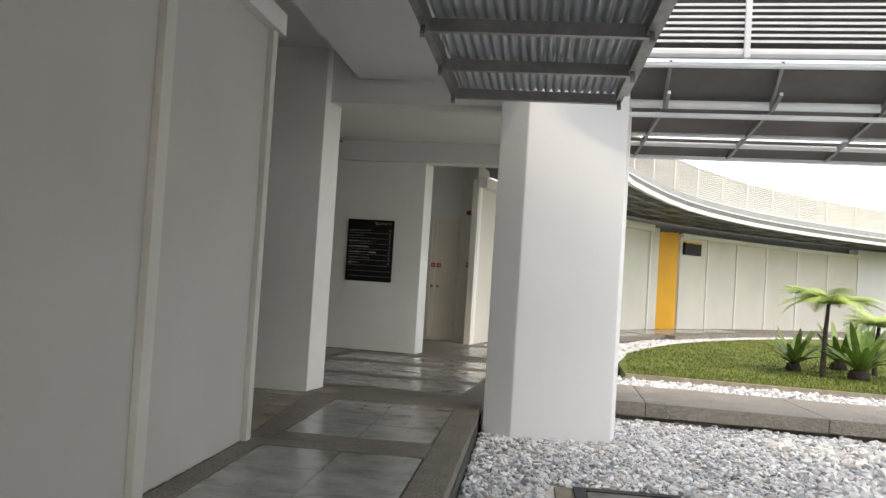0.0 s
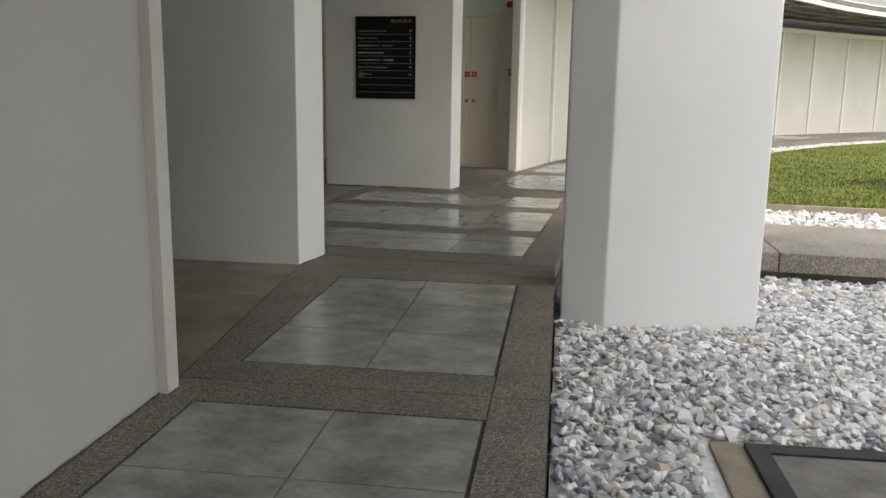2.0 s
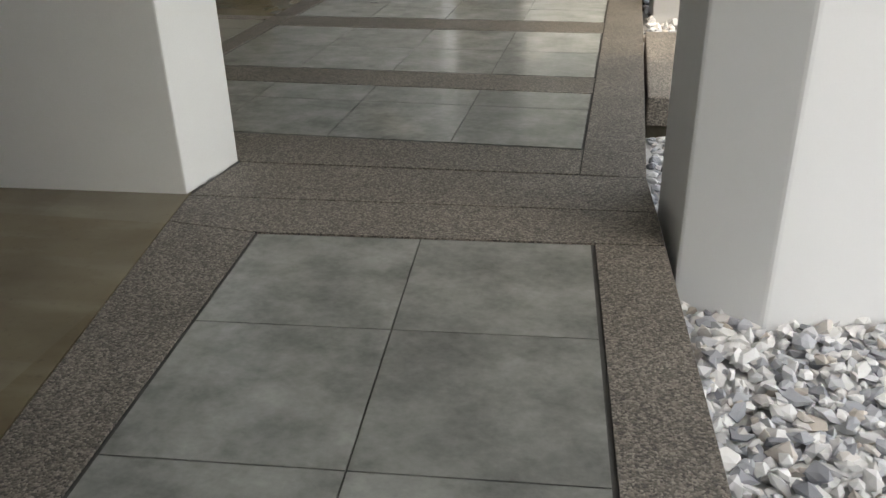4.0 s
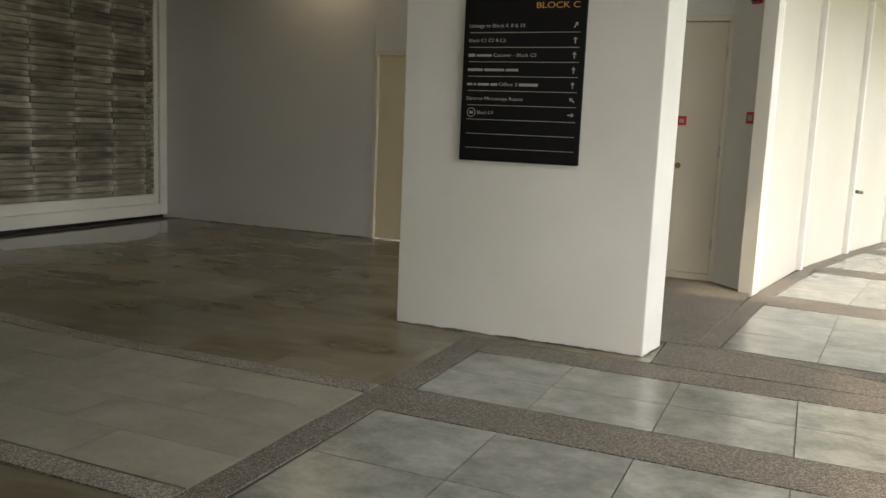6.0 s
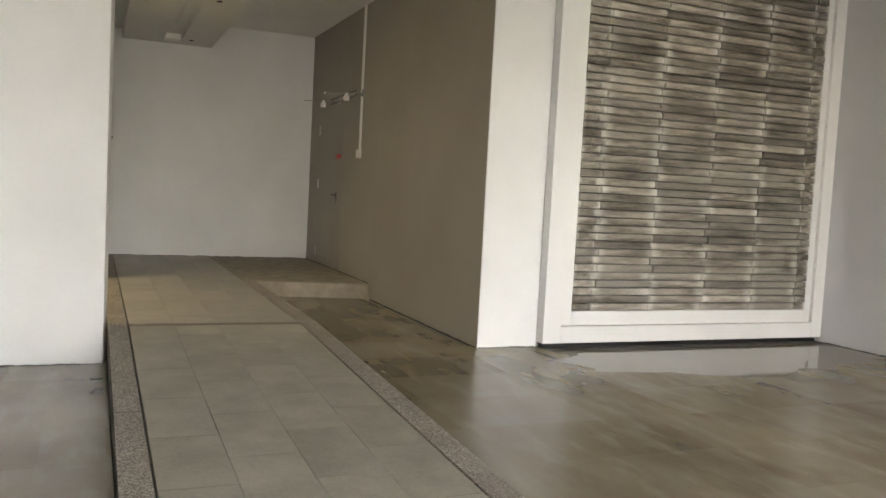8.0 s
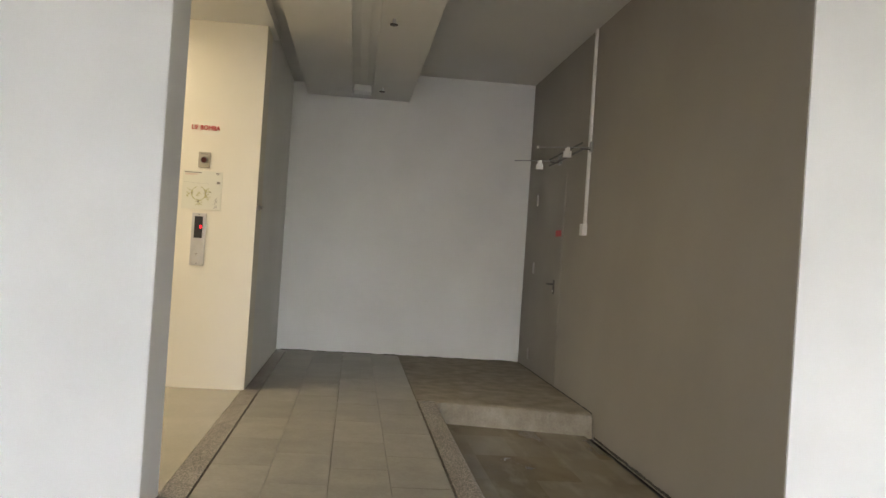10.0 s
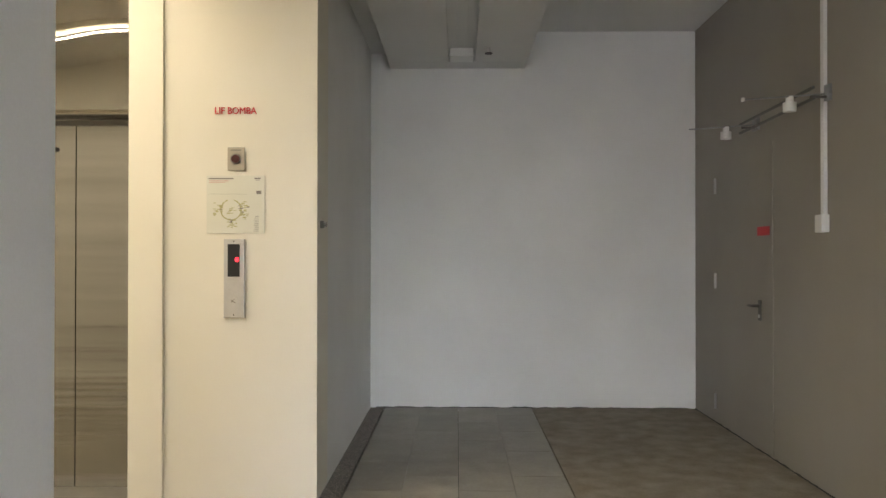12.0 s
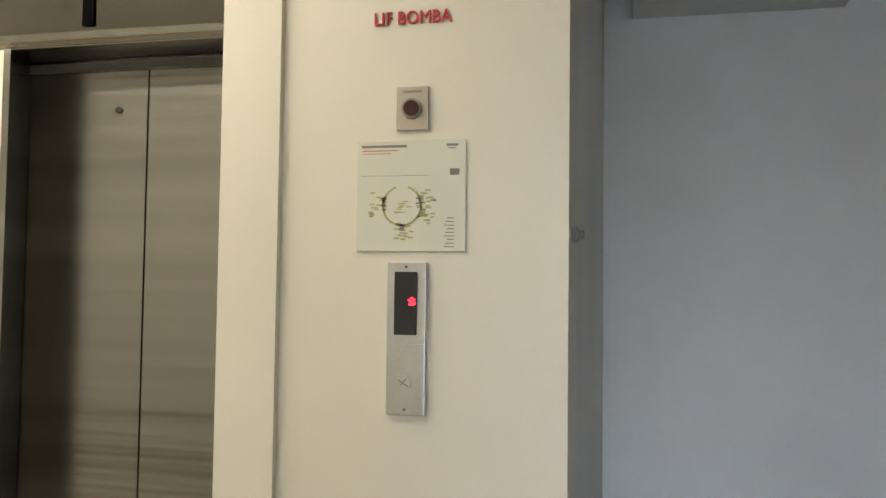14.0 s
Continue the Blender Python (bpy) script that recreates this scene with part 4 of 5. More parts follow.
def call_panel():
    t = thing("lift_call_panel", -9.83, 10.405, 1.375, "satin steel lift call panel with a dark display", "lift control")
    part("plate", box(-9.829, -9.812, 10.349, 10.460, 1.163, 1.587, 0.003), STEELPLATE, t)
    part("lower_plate", box(-9.8115, -9.8085, 10.352, 10.457, 1.168, 1.36, 0.001), STEELPLATE, t)
    disp = part("display", box(-9.8115, -9.806, 10.371, 10.436, 1.385, 1.56, 0.002), BLACK, t, "dark glossy display window")
    for dy, dz in ((0, 0), (0.007, 0.006), (-0.006, 0.005), (0.004, -0.007), (-0.004, -0.006), (0.009, -0.003), (0.001, 0.011)):
        part("led", box(-9.8055, -9.8045, 10.421 + dy - 0.0028, 10.421 + dy + 0.0028, 1.476 + dz - 0.0028, 1.476 + dz + 0.0028), LED, disp, "lit red dot")
    part("button", tube((-9.8085, 10.402, 1.254), (-9.802, 10.402, 1.254), 0.021, 24), STEELPLATE, t, "round steel push button")
    part("button_mark", merge(bar((-9.8015, 10.388, 1.262), (-9.8015, 10.416, 1.244), 0.002, 0.003), bar((-9.8015, 10.394, 1.248), (-9.8015, 10.411, 1.266), 0.002, 0.003)), GREYINK, t)
    for z in (1.18, 1.574):
        part("screw", tube((-9.812, 10.404, z), (-9.8065, 10.404, z), 0.004, 10), DARKMETAL, t)
    put(t)


call_panel()
fk = thing("fire_switch", -9.83, 10.412, 2.02, "square steel plate with a dark round fire switch", "switch")
part("plate", box(-9.829, -9.818, 10.366, 10.459, 1.957, 2.082, 0.003), plain("beige steel", (0.42, 0.38, 0.31), 0.45, 0.7), fk)
part("bezel", tube((-9.818, 10.412, 2.018), (-9.81, 10.412, 2.018), 0.029, 24), GREYINK, fk)
part("lens", tube((-9.81, 10.412, 2.018), (-9.805, 10.412, 2.018), 0.022, 24), plain("dark red glass", (0.06, 0.015, 0.015), 0.15), fk, "dark red glass")
part("lettering", box(-9.8178, -9.8168, 10.385, 10.44, 2.063, 2.07), GREYINK, fk)
put(fk)


def plan_sheet():
    y0, y1, z0, z1, f = 10.252, 10.567, 1.617, 1.930, -9.823
    t = thing("floor_plan_sheet", f, 10.41, z0, "square acrylic sheet printed with a ring-shaped site plan", "notice")
    part("sheet", box(-9.829, f, y0, y1, z0, z1, 0.002), PLAN, t)
    x = f + 0.0006

    def ink(ya, yb, za, zb, mat):
        part("print", box(f - 0.0005, x, ya, yb, za, zb), mat, t)

    ink(y0 + 0.012, y0 + 0.145, z1 - 0.020, z1 - 0.013, GREYINK)
    ink(y0 + 0.015, y0 + 0.12, z1 - 0.030, z1 - 0.027, PINKINK)
    ink(y0 + 0.015, y0 + 0.10, z1 - 0.038, z1 - 0.036, PINKINK)
    ink(y1 - 0.055, y1 - 0.022, z1 - 0.019, z1 - 0.012, GREYINK)
    ink(y1 - 0.05, y1 - 0.03, z1 - 0.026, z1 - 0.023, GREYINK)
    ink(y1 - 0.045, y1 - 0.018, z1 - 0.10, z1 - 0.082, GREYINK)
    for k in range(9):
        ink(y1 - 0.06 + 0.004 * (k % 3), y1 - 0.032, z0 + 0.012 + k * 0.010, z0 + 0.0145 + k * 0.010, GREYINK)
    ring = bmesh.new()
    cy, cz = 10.385, 1.745
    n = 40
    inner, outer = [], []
    for k in range(n - 3):
        a = 2 * math.pi * k / n + 1.9
        w = 0.006 + 0.004 * noise.noise((k * 0.7, 3.1, 0))
        inner.append(ring.verts.new((x, cy + 0.052 * math.cos(a), cz + 0.052 * math.sin(a))))
        outer.append(ring.verts.new((x, cy + (0.052 + w) * math.cos(a), cz + (0.052 + w) * math.sin(a))))
    for k in range(len(inner) - 1):
        ring.faces.new((inner[k], inner[k + 1], outer[k + 1], outer[k]))
    part("plan_ring", ring, OLIVE, t, "olive printed ring")
    rr = random.Random(3)
    for k in range(70):
        a = rr.choice((0.0, 0.35, 2.9, 3.3, 4.6, 4.9, 5.9)) + rr.uniform(-0.22, 0.22)
        d = rr.uniform(0.050, 0.095)
        yy, zz = cy + d * math.cos(a), cz + d * math.sin(a)
        ink(yy - rr.uniform(0.004, 0.012), yy + 0.006, zz - 0.0022, zz + 0.0022, OLIVE if k % 7 else GREYINK)
    for k in range(10):
        yy, zz = cy + rr.uniform(-0.02, 0.02), cz + rr.uniform(-0.02, 0.02)
        ink(yy - 0.008, yy + 0.008, zz - 0.0015, zz + 0.0015, OLIVE)
    ink(y0 + 0.012, y1 - 0.1, z1 - 0.1005, z1 - 0.0995, GREYINK)
    put(t)


plan_sheet()
hook = tagged(link("door_stop", merge(box(-9.955, -9.915, 10.849, 10.868, 1.65, 1.69, 0.004), tube((-9.935, 10.868, 1.67), (-9.935, 10.885, 1.67), 0.012)), GREYINK), "small grey catch screwed to the wall", "catch")


def ceiling_lamp(x, y0, y1):
    t = thing("lobby_lamp", x, (y0 + y1) / 2, 3.1, "lit warm linear lamp on the lift lobby ceiling", "lamp", "lift lobby lamps")
    part("housing", box(x - 0.025, x + 0.025, y0, y1, 3.10, 3.15, 0.006), WHITEPL, t)
    part("tube", tube((x, y0 + 0.03, 3.085), (x, y1 - 0.03, 3.085), 0.009), LAMP_WARM, t)
    put(t)


ceiling_lamp(-8.41, 5.7, 10.1)
ceiling_lamp(-9.40, 5.7, 10.1)


# ---- outdoors: canopy over the gravel ----


def corrugated(p0, across, along, width, length, pitch, depth, n_per=6):
    """A corrugated sheet: waves across its width, straight along its length."""
    bm = bmesh.new()
    n = int(width / pitch) * n_per
    rows = []
    for u in (0.0, length):
        row = []
        for k in range(n + 1):
            s = k / n * width
            z = depth * abs(math.sin(math.pi * s / pitch)) ** 0.6
            q = Vector(p0) + Vector(across) * s + Vector(along) * u
            row.append((q.x, q.y, q.z - z))
        rows.append(row)
    lo = [[bm.verts.new(v) for v in r] for r in rows]
    for k in range(n):
        bm.faces.new((lo[0][k], lo[0][k + 1], lo[1][k + 1], lo[1][k]))
    top = [bm.verts.new((rows[i][j][0], rows[i][j][1], p0[2] + 0.006)) for i, j in ((0, 0), (0, n), (1, n), (1, 0))]
    bm.faces.new(top)
    return bm


def canopy():
    c0 = ap(1.16, 0.36)
    t = thing("metal_awning", c0[0], c0[1], 2.75, "galvanised awning of corrugated sheet on steel purlins", "awning")
    al, ac = Vector((-PU.x, -PU.y, 0)), Vector((PV.x, PV.y, 0))
    p0 = Vector((*ap(1.20, 0.385), 2.885))
    part("sheet", corrugated(p0, ac, al, 1.26, 9.0, 0.062, 0.045), SHEET, t, "grey corrugated sheet", True)
    for k in range(10):
        u = 0.36 - k * 0.93
        a, b = Vector((*ap(1.16, u), 2.80)), Vector((*ap(2.50, u), 2.80))
        part("purlin", bar(a, b, 0.05, 0.08), GALV, t)
    for v in (1.16, 2.48):
        part("edge_beam", bar((*ap(v, 0.38), 2.82), (*ap(v, -8.6), 2.82), 0.05, 0.10), GALV, t)
        for k in range(9):
            u = 0.30 - k * 0.93
            part("bracket", bar((*ap(v, u), 2.83), (*ap(v, u - 0.07), 2.70), 0.03, 0.03), GALV, t)
    part("hanger", bar((*ap(1.16, -0.6), 2.85), (*ap(1.16, -0.6), 3.33), 0.03, 0.03), GALV, t)
    part("hanger", bar((*ap(1.16, -4.0), 2.85), (*ap(1.16, -4.0), 3.33), 0.03, 0.03), GALV, t)
    part("gutter", bar((*ap(2.53, 0.38), 2.86), (*ap(2.53, -8.6), 2.86), 0.06, 0.05), GALV, t)
    put(t)


canopy()


def link_canopy():
    """The louvred link roof over the stone slab."""
    x0, x1 = 3.62, 12.0
    t = thing("link_roof", x0, 9.2, 2.7, "louvred steel link roof with white tube rails and dark soffits", "roof")
    for k in range(24):
        z = 3.56 + k * 0.056
        part("slat", prism([(x0 - 0.4, 8.47), (x1, 8.47), (x1, 8.51), (x0 - 0.4, 8.51)], [z, z, z + 0.016, z + 0.016], [z + 0.024, z + 0.024, z + 0.034, z + 0.034]), TUBE, t)
    for x in (4.6, 6.35, 8.1, 9.85, 11.6):
        part("post", box(x - 0.025, x + 0.025, 8.44, 8.50, 3.42, 4.95), TUBE, t)
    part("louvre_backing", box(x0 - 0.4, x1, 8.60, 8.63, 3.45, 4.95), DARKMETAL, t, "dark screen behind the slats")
    for y, z, r in ((8.50, 3.47, 0.045), (8.54, 3.37, 0.028), (9.0, 3.10, 0.042), (9.03, 3.0, 0.026), (9.55, 2.90, 0.022), (9.78, 2.84, 0.026), (10.05, 2.74, 0.022)):
        part("rail", tube((x0 - 0.4, y, z), (x1, y, z), r), TUBE, t, "white tube rail")
    for k in range(9):
        x = 3.95 + k * 0.98
        part("rib", bar((x, 8.55, 3.40), (x - 0.02, 9.0, 3.08), 0.03, 0.05), GALV, t)
        part("rib", bar((x - 0.02, 9.0, 3.06), (x - 0.25, 10.05, 2.76), 0.03, 0.05), GALV, t)
        part("strut", bar((x, 9.0, 3.06), (x, 8.56, 3.12), 0.03, 0.03), GALV, t)
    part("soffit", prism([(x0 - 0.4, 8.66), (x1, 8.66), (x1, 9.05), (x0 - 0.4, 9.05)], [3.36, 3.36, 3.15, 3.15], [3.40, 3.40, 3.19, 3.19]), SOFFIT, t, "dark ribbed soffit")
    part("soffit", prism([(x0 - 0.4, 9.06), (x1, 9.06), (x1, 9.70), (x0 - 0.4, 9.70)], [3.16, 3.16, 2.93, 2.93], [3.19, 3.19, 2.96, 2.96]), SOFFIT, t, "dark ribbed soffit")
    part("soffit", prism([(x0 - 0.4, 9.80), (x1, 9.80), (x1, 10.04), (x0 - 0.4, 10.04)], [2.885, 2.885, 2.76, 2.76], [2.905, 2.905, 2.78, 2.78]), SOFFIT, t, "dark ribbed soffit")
    put(t)


link_canopy()

# ---- outdoors: ring roof ----
ROOF_LINE = LINE[1:] + [(14.9, 38.1), (17.0, 39.5), (20.0, 41.2)]
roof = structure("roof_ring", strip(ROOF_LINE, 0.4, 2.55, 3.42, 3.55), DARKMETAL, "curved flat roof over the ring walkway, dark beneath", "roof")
RE = offset_line(ROOF_LINE, 2.6)
part("fascia", strip(RE, 0.05, 0.05, 3.30, 3.40), TUBE, roof, "white steel edge band")
part("fascia", strip(offset_line(ROOF_LINE, 2.5), 0.04, 0.04, 3.46, 3.58), TUBE, roof, "white steel edge band")
part("gutter", strip(offset_line(ROOF_LINE, 2.35), 0.05, 0.05, 3.56, 3.78), GALV, roof)
LOUVRE = material("beige louvre paint", (0.30, 0.28, 0.25), (0.37, 0.35, 0.31), 3, 0.5, 0.03, 80)
rail_line = offset_line(ROOF_LINE, 2.2)
fence = thing("louvre_railing", rail_line[3][0], rail_line[3][1], 3.6, "pale louvred railing along the curved roof edge", "railing")
part("top_rail", strip(rail_line, 0.03, 0.03, 4.62, 4.67), TUBE, fence)
part("bottom_rail", strip(rail_line, 0.03, 0.03, 3.80, 3.85), TUBE, fence)
for k in range(13):
    z = 3.86 + k * 0.058
    part("slat", strip(rail_line, 0.012, 0.012, z, z + 0.044), LOUVRE, fence)
for k, (p, q) in enumerate(zip(rail_line, rail_line[1:])):
    for f in (0.0,):
        x, y = p[0] + (q[0] - p[0]) * f, p[1] + (q[1] - p[1]) * f
        part("post", box(x - 0.025, x + 0.025, y - 0.025, y + 0.025, 3.55, 4.67), TUBE, fence)
put(fence)
for k, (p, q) in enumerate(zip(ROOF_LINE[1:], offset_line(ROOF_LINE, 2.5)[1:])):
    part("purlin", bar((p[0], p[1], 3.39), (q[0], q[1], 3.37), 0.06, 0.09), GALV, roof)
for f in (0.7, 1.4, 2.0):
    part("purlin", strip(offset_line(ROOF_LINE, f), 0.03, 0.03, 3.355, 3.418), GALV, roof)

# ---- outdoors: ground, stones, slab ----
structure("ground_gravel", prism([ap(1.45, -13), (40, -6), (40, 10.66), (2.28, 10.66), (2.28, 9.42), (2.315, 9.085)], -0.41, -0.255), GRAVEL, "bed under loose white marble chips", "ground")
structure("ground_strip", prism([(2.28, 12.3), (30, 12.3), (30, 14.2), (3.85, 14.4), (2.75, 16.3), (2.28, 13.88)], -0.41, -0.21), GRAVEL, "strip of white chips beside the lawn", "ground")
inner_lawn = offset_line(LINE, 2.4)
structure("ground_far_gravel", strip(offset_line(LINE[1:], 1.5), 0.0, 1.3, -0.41, -0.15), GRAVEL, "strip of chips along the ring walkway", "ground")
lawn_pts = [(3.85, 14.42), (30, 14.22), (30, 50)] + [p for p in inner_lawn[:2:-1]] + [(3.95, 18.2), (3.75, 16.3)]
structure("ground_lawn", prism(lawn_pts, -0.41, -0.11), LAWN, "mown green lawn in the ring garden", "lawn")
structure("kerb_lawn", strip([(3.85, 14.36), (12, 14.26), (30, 14.16)], 0.03, 0.05, -0.3, -0.09), CONCRETE, "thin concrete edging along the lawn", "kerb")
structure("kerb_ring", strip(offset_line(LINE[1:], 1.5)[5:], -0.005, 0.32, -0.3, 0.0), PEBBLE, "pebble-wash kerb along the ring walkway", "kerb")

slab_cuts = [2.285, 4.0, 6.0, 8.0, 10.0, 12.0, 14.0]
sk = [0.0, -0.10, -0.22, -0.3, -0.3, -0.3, -0.3]
bridge = thing("slab_bridge", 5.0, 11.5, -0.2, "low footbridge of thick pebble-wash concrete slabs over the chips", "footbridge")
for k in range(6):
    a, b = slab_cuts[k] + 0.004, slab_cuts[k + 1] - 0.004
    part("slab", prism([(a, 10.70), (b, 10.70), (b + sk[k + 1], 12.33), (a + sk[k], 12.33)], -0.20, -0.035, 0.012), PALEPEBBLE, bridge)
part("support", box(2.3, 13.9, 10.86, 12.2, -0.42, -0.202), CONCRETE, bridge, "dark recessed support")
put(bridge)

POOL = plain("standing water", (0.11, 0.09, 0.062), 0.06)
POOL.node_tree.nodes["Principled BSDF"].inputs["IOR"].default_value = 1.6
# dark wet strip, added so the plinth recess and its reflection look deeper
dark_strip = [(-6.42, FY0 + 0.03)] + [(-6.268 + 0.02 * noise.noise((k * 0.37, 2.2, 0)), FY0 + 0.03 + (FY1 - FY0 - 0.05) * k / 60) for k in range(61)] + [(-6.42, FY1 - 0.02)]
structure("trim_channel", prism(dark_strip, -0.004, 0.0026), GROUT, "dark wet strip added to make the feature wall's plinth recess look deeper", "channel")
# standing water in front of the feature wall
pool = bmesh.new()
ring_pts = []
for k in range(64):
    a = 2 * math.pi * k / 64
    rx, ry = 0.62 * (1 + 0.55 * noise.noise((3 * math.cos(a), 3 * math.sin(a), 0.3))), 1.62 * (1 + 0.16 * noise.noise((4 * math.cos(a), 4 * math.sin(a), 5.3)))
    x, y = -5.82 + rx * math.cos(a), 15.72 + ry * math.sin(a)
    ring_pts.append((max(x + 0.10 * noise.noise((x * 9, y * 9, 1)), -6.26), min(max(y, 13.9), 17.3)))
structure("water", prism(ring_pts, -0.002, 0.0014), POOL, "shallow puddle on the cement floor", "water")

cover = thing("manhole_cover", 3.6, 6.7, -0.3, "dark steel framed recessed manhole cover with a concrete infill", "manhole")
rot = radians(6)


def rbox(x0, x1, y0, y1, z0, z1, bevel=0.0):
    c = Vector((3.32, 7.06))
    pts = []
    for x, y in ((x0, y0), (x1, y0), (x1, y1), (x0, y1)):
        dx, dy = x, y
        pts.append((c.x + dx * math.cos(rot) - dy * math.sin(rot), c.y + dx * math.sin(rot) + dy * math.cos(rot)))
    return prism(pts, z0, z1, bevel)


part("rim", rbox(-0.14, 0.95, -0.9, 0.04, -0.42, -0.236, 0.01), CONCRETE, cover, "dull concrete surround")
part("frame", merge(rbox(0.0, 0.09, -0.8, 0.0, -0.24, -0.215, 0.004), rbox(0.7, 0.79, -0.8, 0.0, -0.24, -0.215, 0.004), rbox(0.09, 0.70, -0.09, 0.0, -0.24, -0.215, 0.004), rbox(0.09, 0.70, -0.8, -0.71, -0.24, -0.215, 0.004)), IRON, cover)
part("infill", rbox(0.095, 0.695, -0.705, -0.095, -0.24, -0.224), SOIL, cover)
put(cover)

# loose chips: one heap of small broken stones
ICO = bmesh.new()
bmesh.ops.create_icosphere(ICO, subdivisions=1, radius=1.0)
ICO_V = np.array([v.co[:] for v in ICO.verts])
ICO_F = np.array([[v.index for v in f.verts] for f in ICO.faces])
ICO.free()


def chips_material():
    m = bpy.data.materials.new("marble chips")
    m.use_nodes = True
    n, l = m.node_tree.nodes, m.node_tree.links
    geo = n.new("ShaderNodeNewGeometry")
    ramp = n.new("ShaderNodeValToRGB")
    e = ramp.color_ramp.elements
    e[0].position, e[0].color = 0.0, (0.26, 0.27, 0.295, 1)
    e[1].position, e[1].color = 1.0, (0.86, 0.86, 0.85, 1)
    for p, c in ((0.18, (0.46, 0.48, 0.52)), (0.4, (0.68, 0.69, 0.71)), (0.58, (0.55, 0.49, 0.43)), (0.66, (0.76, 0.765, 0.77))):
        k = e.new(p)
        k.color = (*c, 1)
    l.new(geo.outputs["Random Per Island"], ramp.inputs[0])
    l.new(ramp.outputs[0], n["Principled BSDF"].inputs["Base Color"])
    n["Principled BSDF"].inputs["Roughness"].default_value = 0.7
    return m


CHIPS = chips_material()


def chips(name, places, lo, hi, label):
    g = np.random.default_rng(5)
    n = len(places)
    s = g.uniform(lo, hi, (n, 1, 1)) * g.uniform(0.45, 1.25, (n, 1, 3)) * np.array([1, 1, 0.7])
    v = ICO_V[None] * g.uniform(0.5, 1.4, (n, len(ICO_V), 1)) * s
    ang = g.uniform(0, 6.28, (n, 1))
    tl = g.uniform(-0.6, 0.6, (n, 1))
    y, z = v[..., 1] * np.cos(tl) - v[..., 2] * np.sin(tl), v[..., 1] * np.sin(tl) + v[..., 2] * np.cos(tl)
    x = v[..., 0] * np.cos(ang) - y * np.sin(ang)
    y = v[..., 0] * np.sin(ang) + y * np.cos(ang)
    pts = np.stack([x, y, z], -1) + np.asarray(places)[:, None]
    faces = (ICO_F[None] + (np.arange(n) * len(ICO_V))[:, None, None]).reshape(-1, 3)
    me = bpy.data.meshes.new(name)
    me.from_pydata(pts.reshape(-1, 3).tolist(), [], faces.tolist())
    me.materials.append(CHIPS)
    return tagged(new(name, me), label, "gravel", kind="stuff")


def scatter(x0, x1, y0, y1, step, keep, z, seed):
    g = np.random.default_rng(seed)
    xs, ys = np.meshgrid(np.arange(x0, x1, step), np.arange(y0, y1, step))
    p = np.stack([xs.ravel(), ys.ravel()], -1) + g.uniform(-0.5, 0.5, (xs.size, 2)) * step
    zz = z + g.uniform(-0.012, 0.03, len(p)) - 0.03 * np.clip((p[:, 1] - 9.2) / 0.8, 0, 1) * (p[:, 1] < 10.7)
    return [(a, b, c) for (a, b), c in zip(p, zz) if keep(a, b)]


def edge_x(y):
    return 2.486 - 0.0872 * (y - 7.01) if y < 9.085 else 2.31 - 0.1 * min(y - 9.085, 0.34)


def free_near(x, y):
    in_cover = 3.14 < x < 4.3 and 6.15 < y < 7.14
    in_col = 2.4 < x < 3.6 and 8.95 < y < 9.5
    return x > edge_x(y) + 0.03 and not in_cover and not in_col


def free_strip(x, y):
    return y < 14.32 and x > 2.31 and not (2.45 < x < 3.5 and 13.3 < y < 13.95)


chips("gravel", scatter(2.3, 5.2, 3.4, 10.66, 0.034, free_near, -0.238, 1), 0.020, 0.041, "loose broken chips of white and grey marble")
chips("gravel", scatter(5.2, 9.5, 5.0, 10.66, 0.06, free_near, -0.235, 2), 0.035, 0.06, "loose broken chips of white and grey marble")
chips("gravel", scatter(2.31, 11.0, 12.36, 14.3, 0.062, free_strip, -0.185, 3), 0.032, 0.055, "white chips between footbridge and lawn")
far = []
gg = np.random.default_rng(9)
oa, ob_ = offset_line(LINE, 1.54), offset_line(LINE, 2.45)
for k in range(len(oa) - 1):
    for _ in range(1300 if k < 4 else 300):
        s, t_ = gg.uniform(), gg.uniform()
        a0 = np.array(oa[k]) * (1 - s) + np.array(oa[k + 1]) * s
        b0 = np.array(ob_[k]) * (1 - s) + np.array(ob_[k + 1]) * s
        c = a0 * (1 - t_) + b0 * t_
        far.append((c[0], c[1], -0.135))
chips("gravel", far, 0.032, 0.06, "pale chips along the far walkway kerb")

# ---- planting ----


def frond(base, yaw, rise, length, droop, width, n=14, leaflets=True):
    """A fern frond: a drooping midrib with paired leaflets."""
    bm = bmesh.new()
    d = Vector((math.cos(yaw), math.sin(yaw), 0))
    side = Vector((-d.y, d.x, 0))
    pts = []
    for k in range(n + 1):
        s = k / n
        pts.append(Vector(base) + d * (length * s) + Vector((0, 0, rise * s - droop * s * s)))
    for k in range(n):
        p, q = pts[k], pts[k + 1]
        s = (k + 0.5) / n
        w = width * math.sin(math.pi * min(1, s * 0.92 + 0.08)) ** 0.8
        if leaflets:
            for sg in (-1, 1):
                a, b = bm.verts.new(p), bm.verts.new(p * 0.15 + q * 0.85)
                tip = (p + q) / 2 + side * sg * w + d * w * 0.35 - Vector((0, 0, w * 0.25))
                bm.faces.new((a, b, bm.verts.new(tip)))
        else:
            w0 = width * math.sin(math.pi * min(1, (k / n) * 0.9 + 0.1)) ** 0.6
            w1 = width * math.sin(math.pi * min(1, ((k + 1) / n) * 0.9 + 0.1)) ** 0.6
            up = Vector((0, 0, 0.25))
            for sg in (-1, 1):
                bm.faces.new([bm.verts.new(v) for v in (p, q, q + (side * sg + up) * w1, p + (side * sg + up) * w0)])
    return bm


